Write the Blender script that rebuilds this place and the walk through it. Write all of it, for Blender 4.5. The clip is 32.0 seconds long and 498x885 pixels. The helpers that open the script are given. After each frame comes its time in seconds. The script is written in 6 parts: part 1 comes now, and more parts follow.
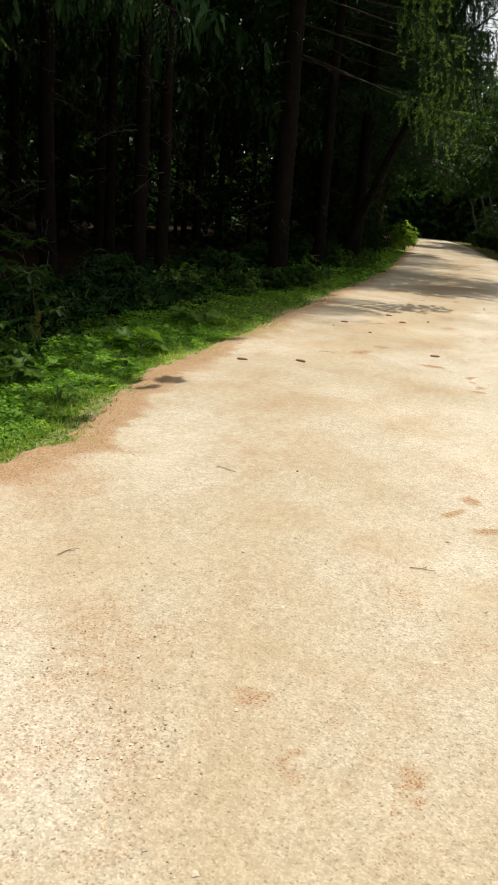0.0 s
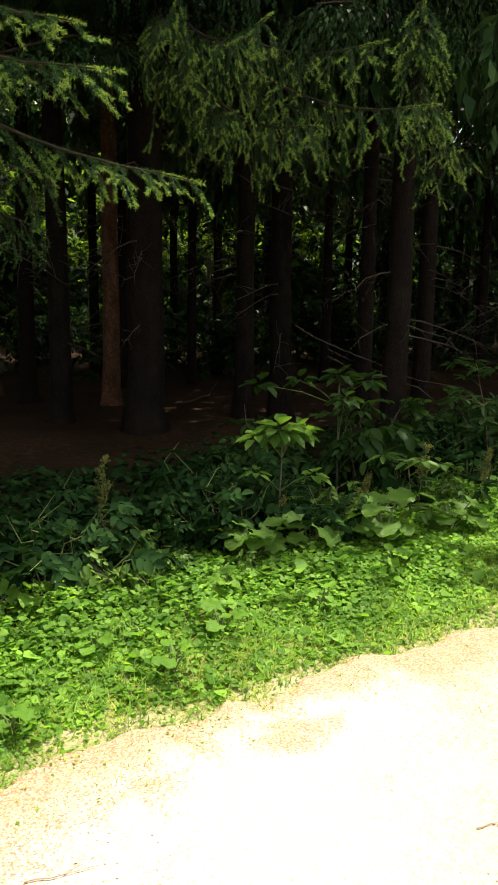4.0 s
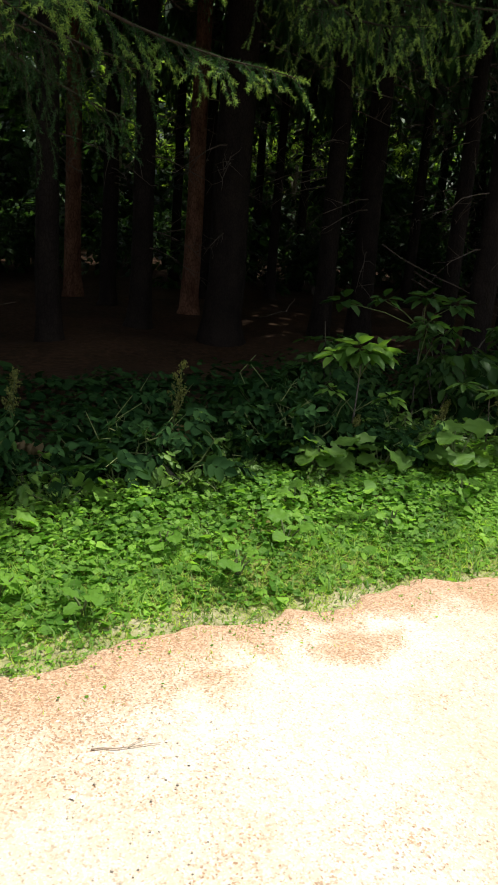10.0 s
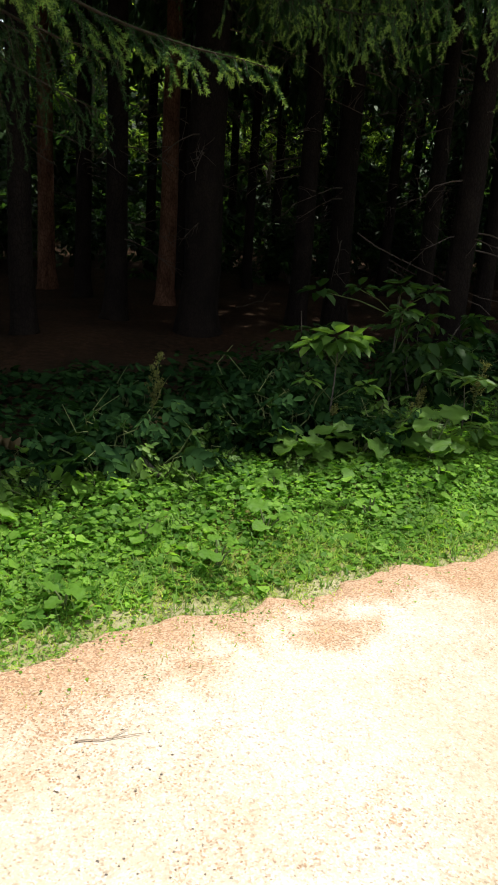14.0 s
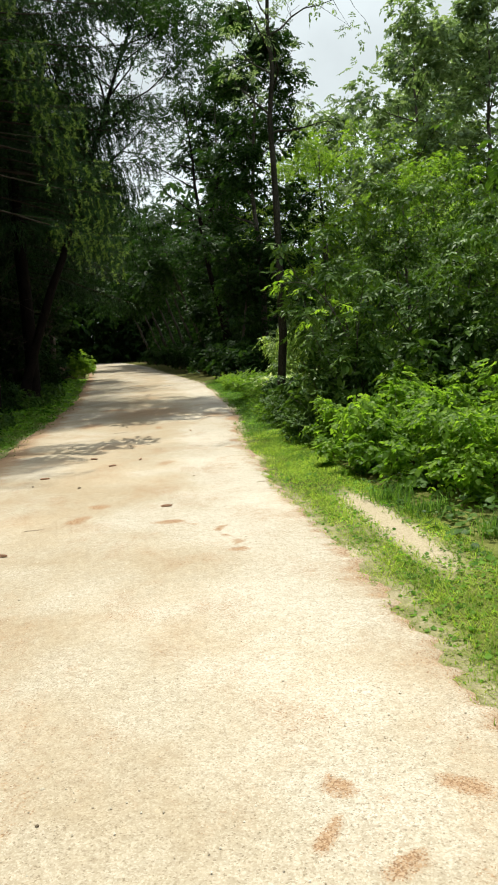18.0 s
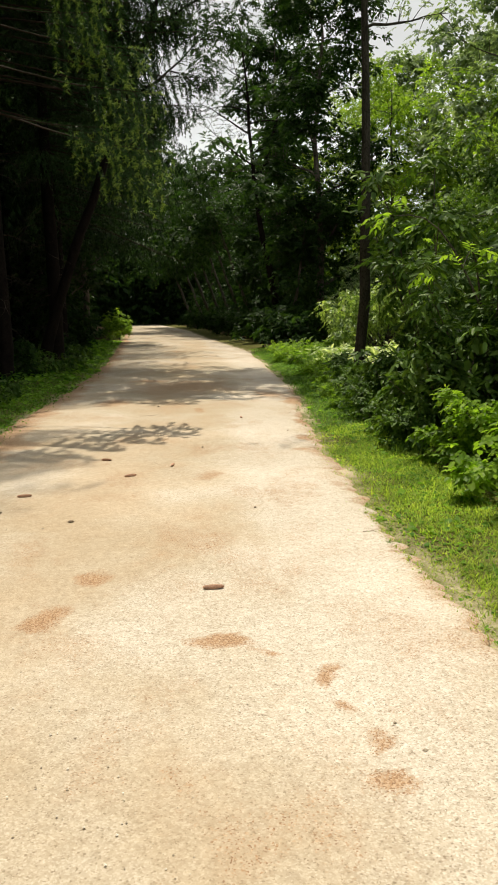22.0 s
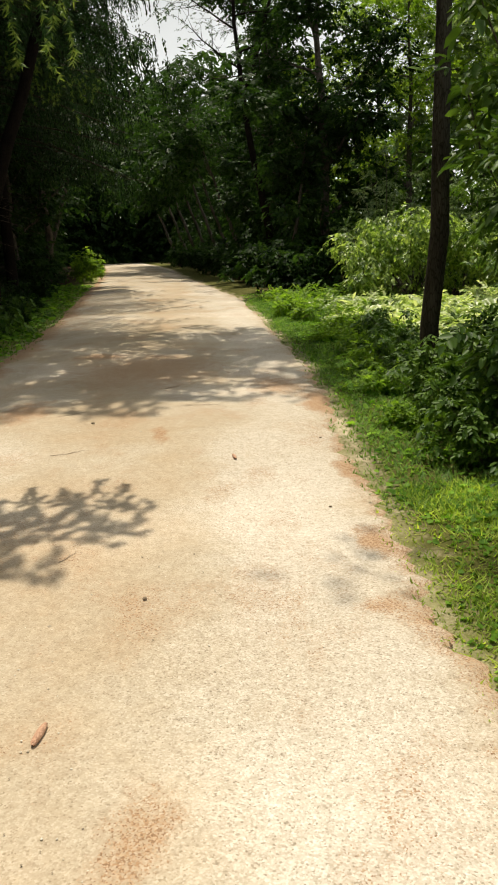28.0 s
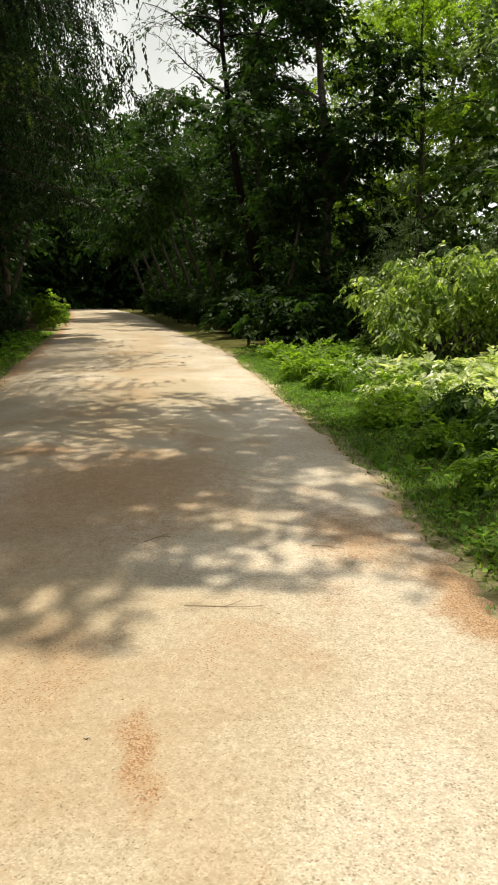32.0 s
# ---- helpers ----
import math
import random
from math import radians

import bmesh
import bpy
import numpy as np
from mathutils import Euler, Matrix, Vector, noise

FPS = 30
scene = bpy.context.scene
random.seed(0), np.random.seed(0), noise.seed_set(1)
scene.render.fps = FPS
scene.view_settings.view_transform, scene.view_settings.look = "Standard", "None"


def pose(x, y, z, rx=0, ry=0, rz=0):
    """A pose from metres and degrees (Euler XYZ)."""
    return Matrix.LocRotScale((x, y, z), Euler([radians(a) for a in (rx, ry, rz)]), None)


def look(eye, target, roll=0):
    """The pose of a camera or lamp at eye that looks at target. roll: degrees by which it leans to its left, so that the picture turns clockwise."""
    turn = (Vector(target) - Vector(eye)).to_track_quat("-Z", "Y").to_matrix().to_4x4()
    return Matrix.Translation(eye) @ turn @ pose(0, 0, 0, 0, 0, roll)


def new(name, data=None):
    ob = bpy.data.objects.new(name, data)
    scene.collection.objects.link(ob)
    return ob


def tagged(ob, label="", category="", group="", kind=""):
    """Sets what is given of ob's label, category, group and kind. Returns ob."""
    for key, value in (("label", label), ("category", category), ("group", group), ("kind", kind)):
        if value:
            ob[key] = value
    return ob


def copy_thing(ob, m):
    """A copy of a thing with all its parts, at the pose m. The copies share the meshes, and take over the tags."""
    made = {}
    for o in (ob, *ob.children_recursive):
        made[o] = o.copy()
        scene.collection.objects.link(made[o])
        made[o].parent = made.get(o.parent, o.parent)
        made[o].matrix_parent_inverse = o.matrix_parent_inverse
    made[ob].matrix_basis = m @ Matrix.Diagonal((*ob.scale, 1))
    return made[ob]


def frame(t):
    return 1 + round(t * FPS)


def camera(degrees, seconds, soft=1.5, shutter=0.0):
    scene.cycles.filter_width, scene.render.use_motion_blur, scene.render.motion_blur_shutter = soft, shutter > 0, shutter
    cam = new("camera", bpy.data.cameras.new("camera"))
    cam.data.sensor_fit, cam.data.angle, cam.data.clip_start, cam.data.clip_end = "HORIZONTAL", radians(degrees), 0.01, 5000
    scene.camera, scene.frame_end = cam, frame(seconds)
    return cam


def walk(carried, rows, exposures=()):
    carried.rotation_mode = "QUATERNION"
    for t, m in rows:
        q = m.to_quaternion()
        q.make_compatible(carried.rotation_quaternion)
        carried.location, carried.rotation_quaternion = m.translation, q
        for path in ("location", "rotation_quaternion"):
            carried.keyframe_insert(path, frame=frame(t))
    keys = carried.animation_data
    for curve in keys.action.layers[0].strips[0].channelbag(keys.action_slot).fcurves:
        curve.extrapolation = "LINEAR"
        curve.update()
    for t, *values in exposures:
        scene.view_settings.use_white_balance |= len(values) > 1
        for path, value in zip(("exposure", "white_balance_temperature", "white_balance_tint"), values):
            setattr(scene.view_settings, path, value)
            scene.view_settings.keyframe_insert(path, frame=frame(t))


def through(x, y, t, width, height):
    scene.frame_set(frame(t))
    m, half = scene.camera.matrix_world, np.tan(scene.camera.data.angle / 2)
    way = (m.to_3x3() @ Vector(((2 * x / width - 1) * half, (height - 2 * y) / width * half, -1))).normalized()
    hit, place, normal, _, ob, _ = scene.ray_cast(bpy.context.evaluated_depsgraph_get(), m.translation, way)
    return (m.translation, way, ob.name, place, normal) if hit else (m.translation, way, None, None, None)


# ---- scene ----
cam = camera(36.4, 32.0, 1.9)
PATH = [
    (0.0, (0.353, -1.101, 1.528), (-0.796, 2.549, 0.363), 4.52),
    (0.5, (0.136, -0.599, 1.599), (-1.281, 2.850, 0.151), 8.26),
    (1.0, (0.074, -0.292, 1.603), (-2.826, 2.126, 0.281), 2.02),
    (1.5, (-0.118, -0.251, 1.553), (-3.227, 2.066, 0.570), 1.37),
    (2.0, (-0.137, -0.295, 1.571), (-3.355, 1.948, 0.789), 0.98),
    (2.5, (-0.132, -0.319, 1.577), (-3.444, 1.810, 0.866), 0.33),
    (3.0, (-0.144, -0.305, 1.565), (-3.411, 1.922, 0.958), 0.12),
    (3.5, (-0.134, -0.294, 1.567), (-3.304, 2.066, 0.947), 0.37),
    (5.5, (-0.094, -0.317, 1.581), (-3.135, 2.169, 0.823), 1.56),
    (6.0, (-0.094, -0.315, 1.586), (-3.108, 2.203, 0.830), 1.86),
    (6.5, (-0.109, -0.322, 1.574), (-3.191, 2.083, 0.729), 2.18),
    (7.0, (-0.120, -0.344, 1.563), (-3.313, 1.855, 0.578), 3.67),
    (7.5, (-0.143, -0.352, 1.539), (-3.421, 1.677, 0.475), 4.24),
    (8.0, (-0.144, -0.336, 1.530), (-3.339, 1.802, 0.425), 4.16),
    (8.5, (-0.141, -0.327, 1.538), (-3.285, 1.892, 0.447), 3.66),
    (9.0, (-0.143, -0.313, 1.541), (-3.261, 1.949, 0.463), 3.15),
    (9.5, (-0.143, -0.316, 1.546), (-3.315, 1.880, 0.488), 3.08),
    (10.0, (-0.154, -0.335, 1.533), (-3.373, 1.761, 0.418), 4.61),
    (10.5, (-0.144, -0.340, 1.528), (-3.331, 1.796, 0.393), 4.74),
    (11.0, (-0.131, -0.340, 1.530), (-3.281, 1.840, 0.381), 4.14),
    (11.5, (-0.124, -0.328, 1.541), (-3.282, 1.852, 0.414), 3.08),
    (12.0, (-0.131, -0.326, 1.539), (-3.294, 1.827, 0.374), 3.00),
    (12.5, (-0.140, -0.323, 1.531), (-3.296, 1.853, 0.386), 3.14),
    (13.0, (-0.141, -0.329, 1.535), (-3.301, 1.832, 0.379), 3.43),
    (13.5, (-0.138, -0.336, 1.538), (-3.291, 1.840, 0.389), 3.88),
    (15.5, (-0.154, -0.327, 1.526), (-3.258, 1.888, 0.317), 4.12),
    (16.0, (-0.138, -0.259, 1.499), (-2.716, 2.535, 0.255), 4.00),
    (16.2, (-0.122, -0.237, 1.509), (-2.233, 2.937, 0.294), 1.35),
    (16.3, (-0.112, -0.221, 1.523), (-1.771, 3.135, 0.113), 1.16),
    (16.4, (-0.102, -0.201, 1.540), (-1.611, 3.285, 0.287), 0.52),
    (16.5, (-0.091, -0.180, 1.554), (-1.297, 3.419, 0.291), -0.26),
    (17.0, (-0.001, 0.002, 1.593), (-0.310, 3.884, 0.680), -3.04),
    (17.5, (-0.080, 0.429, 1.599), (-0.058, 4.380, 0.976), -0.92),
    (18.0, (-0.083, 0.777, 1.593), (0.245, 4.729, 1.066), -3.43),
    (18.5, (-0.106, 1.171, 1.621), (0.184, 5.136, 1.182), -2.65),
    (19.0, (-0.194, 1.623, 1.591), (-0.143, 5.598, 1.144), 0.94),
    (19.5, (-0.221, 2.080, 1.554), (0.114, 5.992, 0.791), -2.15),
    (20.0, (-0.130, 2.532, 1.550), (0.026, 6.479, 0.918), -4.74),
    (20.5, (-0.093, 3.096, 1.498), (-0.003, 7.047, 0.878), -2.99),
    (21.0, (-0.245, 3.494, 1.466), (-0.093, 5.453, 1.095), -3.10),
    (21.5, (-0.171, 3.819, 1.538), (0.110, 7.764, 0.938), -4.42),
    (22.0, (-0.253, 4.287, 1.501), (-0.117, 8.225, 0.813), -0.97),
    (22.5, (-0.316, 4.576, 1.554), (-0.064, 8.477, 0.703), -2.16),
    (23.0, (-0.219, 4.932, 1.574), (0.059, 8.858, 0.856), -3.39),
    (23.5, (-0.255, 5.446, 1.476), (0.006, 9.357, 0.677), -0.94),
    (24.0, (-0.254, 5.848, 1.528), (0.392, 9.662, 0.510), -0.98),
    (24.5, (-0.223, 6.298, 1.522), (0.289, 10.120, 0.461), 0.45),
    (25.0, (-0.261, 6.721, 1.515), (0.236, 10.549, 0.466), 3.49),
    (25.5, (-0.220, 7.184, 1.486), (0.393, 10.937, 0.245), -0.18),
    (26.0, (-0.159, 7.619, 1.519), (0.165, 11.484, 0.541), -2.24),
    (26.5, (-0.220, 8.110, 1.504), (-0.128, 12.038, 0.755), -1.33),
    (28.5, (-0.089, 9.763, 1.602), (0.086, 13.615, 0.538), -2.32),
    (29.0, (-0.140, 10.352, 1.519), (-0.267, 14.239, 0.583), -0.89),
    (29.5, (-0.217, 10.891, 1.536), (-0.214, 14.791, 0.645), -1.66),
    (30.0, (-0.172, 11.336, 1.537), (-0.076, 15.273, 0.836), -3.44),
    (30.5, (-0.247, 11.842, 1.518), (-0.214, 15.797, 0.919), -2.71),
    (31.0, (-0.319, 12.314, 1.546), (-0.071, 16.273, 1.031), -4.03),
    (31.5, (-0.332, 12.890, 1.523), (-0.132, 16.859, 1.070), -4.39),
    (32.0, (-0.428, 13.428, 1.488), (-0.084, 17.337, 0.711), -0.70),
]
EXPOSURES = [(0.0, -0.12, 6950, 6), (1.0, -0.55, 7550, 9), (1.5, -0.17, 7100, 7), (2.0, -0.06, 6950, 6), (3.0, 0.84, 7350, 11), (3.5, 1.08, 7150, 10), (6.0, 1.1, 6400, 8), (9.0, 0.63, 6250, 9), (13.0, 0.48, 6250, 9), (15.5, 0.48, 6400, 9), (16.4, 0.85, 6150, 5), (17.0, 0.3, 6050, 1), (18.0, 0.05, 6550, 1), (19.0, -0.13, 7350, 7), (23.0, -0.04, 7150, 7), (26.0, -0.43, 7400, 6), (29.0, 0.06, 7100, 7), (30.0, -0.04, 7400, 7), (32.0, 0.06, 7400, 5)]
walk(cam, [(t, look(eye, target, roll)) for t, eye, target, roll in PATH], EXPOSURES)

# ---- sky and sun ----
SUN_EL, SUN_AZ = 67.0, 13.0         # degrees up, and to the left of the road's direction
world = bpy.data.worlds.new("world")
scene.world = world
world.use_nodes = True
wt = world.node_tree
sky = wt.nodes.new("ShaderNodeTexSky")
sky.sky_type, sky.sun_disc = "NISHITA", False
sky.sun_elevation, sky.sun_rotation = radians(SUN_EL), radians(-SUN_AZ)
sky.air_density, sky.dust_density = 1.3, 3.0
wt.nodes["Background"].inputs[1].default_value = 0.05
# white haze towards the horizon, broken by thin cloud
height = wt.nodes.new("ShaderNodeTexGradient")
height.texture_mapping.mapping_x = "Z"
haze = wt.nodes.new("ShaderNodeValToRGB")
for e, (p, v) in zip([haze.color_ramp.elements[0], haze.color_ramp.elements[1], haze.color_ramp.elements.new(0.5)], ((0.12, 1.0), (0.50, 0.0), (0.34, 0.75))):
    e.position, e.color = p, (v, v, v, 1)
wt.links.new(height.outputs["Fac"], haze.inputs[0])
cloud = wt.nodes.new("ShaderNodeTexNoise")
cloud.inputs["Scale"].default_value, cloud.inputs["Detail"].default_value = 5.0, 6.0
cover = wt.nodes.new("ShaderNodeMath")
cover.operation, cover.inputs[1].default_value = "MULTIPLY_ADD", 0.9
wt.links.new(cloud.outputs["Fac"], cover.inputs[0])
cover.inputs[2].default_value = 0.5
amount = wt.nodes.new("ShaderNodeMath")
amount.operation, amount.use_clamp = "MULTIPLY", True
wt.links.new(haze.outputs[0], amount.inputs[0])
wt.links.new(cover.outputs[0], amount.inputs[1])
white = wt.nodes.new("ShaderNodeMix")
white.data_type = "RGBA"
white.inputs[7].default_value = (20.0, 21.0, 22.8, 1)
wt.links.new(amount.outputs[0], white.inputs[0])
pale = wt.nodes.new("ShaderNodeHueSaturation")
pale.inputs["Saturation"].default_value, pale.inputs["Value"].default_value = 0.35, 0.55
wt.links.new(sky.outputs[0], pale.inputs["Color"])
wt.links.new(pale.outputs[0], white.inputs[6])
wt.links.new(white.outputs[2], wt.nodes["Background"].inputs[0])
sun = new("sun", bpy.data.lights.new("sun", "SUN"))
sun.data.energy, sun.data.angle, sun.data.color = 5.0, radians(0.6), (1.0, 0.95, 0.86)
sa, se = radians(SUN_AZ), radians(SUN_EL)
SUN_DIR = Vector((-math.sin(sa) * math.cos(se), math.cos(sa) * math.cos(se), math.sin(se)))
sun.matrix_world = look(SUN_DIR * 60, (0, 0, 0))

rng = np.random.default_rng(7)


# ---- materials ----
def nodes_of(name):
    m = bpy.data.materials.new(name)
    m.use_nodes = True
    nt = m.node_tree
    return m, nt, nt.nodes["Principled BSDF"], nt.nodes["Material Output"]


def ramp(nt, fac, stops):
    r = nt.nodes.new("ShaderNodeValToRGB")
    el = r.color_ramp.elements
    while len(el) < len(stops):
        el.new(0.5)
    for e, (p, col) in zip(el, stops):
        e.position, e.color = p, (*col, 1)
    nt.links.new(fac, r.inputs[0])
    return r.outputs[0]


def noise_tex(nt, scale, detail=4.0, rough=0.6, vec=None):
    n = nt.nodes.new("ShaderNodeTexNoise")
    n.inputs["Scale"].default_value, n.inputs["Detail"].default_value, n.inputs["Roughness"].default_value = scale, detail, rough
    if vec is not None:
        nt.links.new(vec, n.inputs["Vector"])
    return n.outputs[0]


def position(nt):
    return nt.nodes.new("ShaderNodeNewGeometry").outputs["Position"]


def mixc(nt, fac, a, b, blend="MIX"):
    m = nt.nodes.new("ShaderNodeMix")
    m.data_type, m.blend_type = "RGBA", blend
    for sock, v in ((m.inputs[0], fac), (m.inputs[6], a), (m.inputs[7], b)):
        if isinstance(v, (int, float)):
            sock.default_value = v
        elif isinstance(v, tuple):
            sock.default_value = (*v, 1)
        else:
            nt.links.new(v, sock)
    return m.outputs[2]


def bump(nt, bsdf, height, strength, dist):
    b = nt.nodes.new("ShaderNodeBump")
    b.inputs["Strength"].default_value, b.inputs["Distance"].default_value = strength, dist
    nt.links.new(height, b.inputs["Height"])
    nt.links.new(b.outputs[0], bsdf.inputs["Normal"])


def leaf_material(name, dark, light, through=0.45, gloss=0.45, patch=0.9, glow=1.6, sheen=0.13, mid=(0.6, 0.5), drift=((0.65, 0.7, 0.6), (1.15, 1.1, 1.0))):
    """Thin leaves: colour varies leaf by leaf and in drifts; some of the light passes through."""
    m, nt, p, out = nodes_of(name)
    g = nt.nodes.new("ShaderNodeNewGeometry")
    col = ramp(nt, g.outputs["Random Per Island"], [(0.0, dark), (mid[0], tuple(a + (b - a) * mid[1] for a, b in zip(dark, light))), (1.0, light)])
    big = ramp(nt, noise_tex(nt, patch, 2.0, 0.5, g.outputs["Position"]), [(0.35, drift[0]), (0.65, drift[1])])
    col = mixc(nt, 1.0, col, big, "MULTIPLY")
    nt.links.new(col, p.inputs["Base Color"])
    p.inputs["Roughness"].default_value = gloss
    p.inputs["Specular IOR Level"].default_value = sheen
    t = nt.nodes.new("ShaderNodeBsdfTranslucent")
    nt.links.new(mixc(nt, 1.0, col, (glow, glow * 1.05, glow * 0.5), "MULTIPLY"), t.inputs["Color"])
    mx = nt.nodes.new("ShaderNodeMixShader")
    mx.inputs[0].default_value = through
    nt.links.new(p.outputs[0], mx.inputs[1])
    nt.links.new(t.outputs[0], mx.inputs[2])
    nt.links.new(mx.outputs[0], out.inputs[0])
    return m


def bark_material(name, dark, light, scale=6.0, stretch=0.25, depth=0.02):
    m, nt, p, out = nodes_of(name)
    tc = nt.nodes.new("ShaderNodeTexCoord")
    mp = nt.nodes.new("ShaderNodeMapping")
    mp.inputs["Scale"].default_value = (1, 1, stretch)
    nt.links.new(tc.outputs["Object"], mp.inputs["Vector"])
    v = nt.nodes.new("ShaderNodeTexVoronoi")
    v.inputs["Scale"].default_value = scale * 5
    v.feature = "DISTANCE_TO_EDGE"
    nt.links.new(mp.outputs[0], v.inputs["Vector"])
    n = noise_tex(nt, scale, 6.0, 0.7, mp.outputs[0])
    col = ramp(nt, n, [(0.3, dark), (0.7, light)])
    crack = ramp(nt, v.outputs["Distance"], [(0.0, (0.45, 0.42, 0.4)), (0.12, (1, 1, 1))])
    col = mixc(nt, 1.0, col, crack, "MULTIPLY")
    nt.links.new(col, p.inputs["Base Color"])
    p.inputs["Roughness"].default_value = 0.9
    p.inputs["Specular IOR Level"].default_value = 0.06
    bump(nt, p, mixc(nt, 0.5, n, v.outputs["Distance"]), 0.9, depth)
    return m


def gravel_material():
    """Crushed pale limestone: grains at two sizes, worn wheel tracks, brown needle litter and damp soil patches."""
    m, nt, p, out = nodes_of("gravel")
    pos = position(nt)
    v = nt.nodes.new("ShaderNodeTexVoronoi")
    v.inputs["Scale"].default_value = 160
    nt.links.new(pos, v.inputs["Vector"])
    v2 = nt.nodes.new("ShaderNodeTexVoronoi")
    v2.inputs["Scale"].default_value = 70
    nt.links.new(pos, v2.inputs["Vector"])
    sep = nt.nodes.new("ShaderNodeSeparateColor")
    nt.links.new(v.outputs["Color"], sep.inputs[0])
    # the few darkest grains stand for shaded gaps between the chips
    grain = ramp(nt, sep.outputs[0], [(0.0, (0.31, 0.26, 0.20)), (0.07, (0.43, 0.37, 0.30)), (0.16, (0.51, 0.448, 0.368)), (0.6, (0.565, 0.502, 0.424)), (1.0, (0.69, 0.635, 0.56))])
    dust = ramp(nt, noise_tex(nt, 45, 4.0, 0.7, pos), [(0.3, (0.44, 0.362, 0.265)), (0.7, (0.55, 0.466, 0.355))])
    washed = nt.nodes.new("ShaderNodeAttribute")
    washed.attribute_name = "washed"
    wsum = nt.nodes.new("ShaderNodeMath")
    wsum.operation = "MULTIPLY_ADD"
    wsum.inputs[1].default_value = 0.24
    nt.links.new(washed.outputs["Fac"], wsum.inputs[0])
    nt.links.new(noise_tex(nt, 0.9, 5.0, 0.62, pos), wsum.inputs[2])
    wear = ramp(nt, wsum.outputs[0], [(0.40, (0, 0, 0)), (0.60, (1, 1, 1))])
    half = ramp(nt, wear, [(0.0, (0.62, 0.62, 0.62)), (1.0, (1, 1, 1))])
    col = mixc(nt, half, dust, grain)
    tone = ramp(nt, noise_tex(nt, 0.35, 3.0, 0.55, pos), [(0.3, (0.87, 0.82, 0.73)), (0.48, (0.96, 0.945, 0.90)), (0.66, (1.14, 1.125, 1.10))])
    col = mixc(nt, 1.0, col, tone, "MULTIPLY")
    col = mixc(nt, 1.0, col, (0.90, 0.90, 0.91), "MULTIPLY")
    mottle = ramp(nt, noise_tex(nt, 22, 6.0, 0.75, pos), [(0.3, (0.84, 0.82, 0.79)), (0.7, (1.1, 1.1, 1.1))])
    col = mixc(nt, 1.0, col, mottle, "MULTIPLY")
    chips = nt.nodes.new("ShaderNodeSeparateColor")
    nt.links.new(v2.outputs["Color"], chips.inputs[0])
    col = mixc(nt, wear, col, ramp(nt, chips.outputs[0], [(0.0, (0.90, 0.885, 0.87)), (0.25, (0.99, 0.99, 0.985)), (0.7, (1.02, 1.02, 1.02)), (1.0, (1.10, 1.11, 1.13))]), "MULTIPLY")
    # rain-washed pale stretches and reddish dust
    col = mixc(nt, 1.0, col, ramp(nt, wsum.outputs[0], [(0.26, (0.95, 0.88, 0.80)), (0.42, (0.97, 0.935, 0.89)), (0.54, (0.99, 0.975, 0.955)), (0.74, (1.07, 1.08, 1.11))]), "MULTIPLY")
    # reddish soil, old needles and leaf crumbs lie as single grains, thick in the blots and along the rims
    def math2(op, a, b, c=None):
        n = nt.nodes.new("ShaderNodeMath")
        n.operation = op
        for sock, v in zip(n.inputs, (a, b, c)):
            if isinstance(v, (int, float)):
                sock.default_value = v
            elif v is not None:
                nt.links.new(v, sock)
        return n.outputs[0]

    def attr(name):
        a = nt.nodes.new("ShaderNodeAttribute")
        a.attribute_name = name
        return a.outputs["Fac"]

    mp = nt.nodes.new("ShaderNodeMapping")
    mp.inputs["Scale"].default_value = (1.0, 0.6, 1.0)
    nt.links.new(pos, mp.inputs["Vector"])
    drift = math2("MULTIPLY_ADD", noise_tex(nt, 1.25, 7.0, 0.72, mp.outputs[0]), 1.9, -0.93)
    soil = math2("MULTIPLY_ADD", noise_tex(nt, 9.0, 8.0, 0.8, pos), 1.5, math2("MULTIPLY_ADD", attr("soil"), 2.6, -1.45))
    rim = math2("MULTIPLY_ADD", noise_tex(nt, 2.6, 6.0, 0.7, pos), 1.3, math2("MULTIPLY_ADD", attr("rim"), 1.5, -0.94))
    amount = math2("MAXIMUM", math2("MAXIMUM", drift, soil), rim)
    crumbs = ramp(nt, math2("SUBTRACT", amount, math2("MULTIPLY", sep.outputs[2], 0.75)), [(0.0, (0, 0, 0)), (0.14, (0.85, 0.85, 0.85))])
    litter = ramp(nt, sep.outputs[1], [(0.0, (0.19, 0.10, 0.055)), (0.5, (0.36, 0.215, 0.12)), (1.0, (0.50, 0.36, 0.24))])
    stain = ramp(nt, amount, [(0.0, (0, 0, 0)), (0.8, (0.6, 0.6, 0.6))])
    col = mixc(nt, stain, col, (0.36, 0.225, 0.13))
    col = mixc(nt, crumbs, col, litter)
    nt.links.new(col, p.inputs["Base Color"])
    p.inputs["Roughness"].default_value = 0.95
    p.inputs["Specular IOR Level"].default_value = 0.15
    bump(nt, p, mixc(nt, 0.12, v.outputs["Distance"], v2.outputs["Distance"]), 0.12, 0.004)
    return m


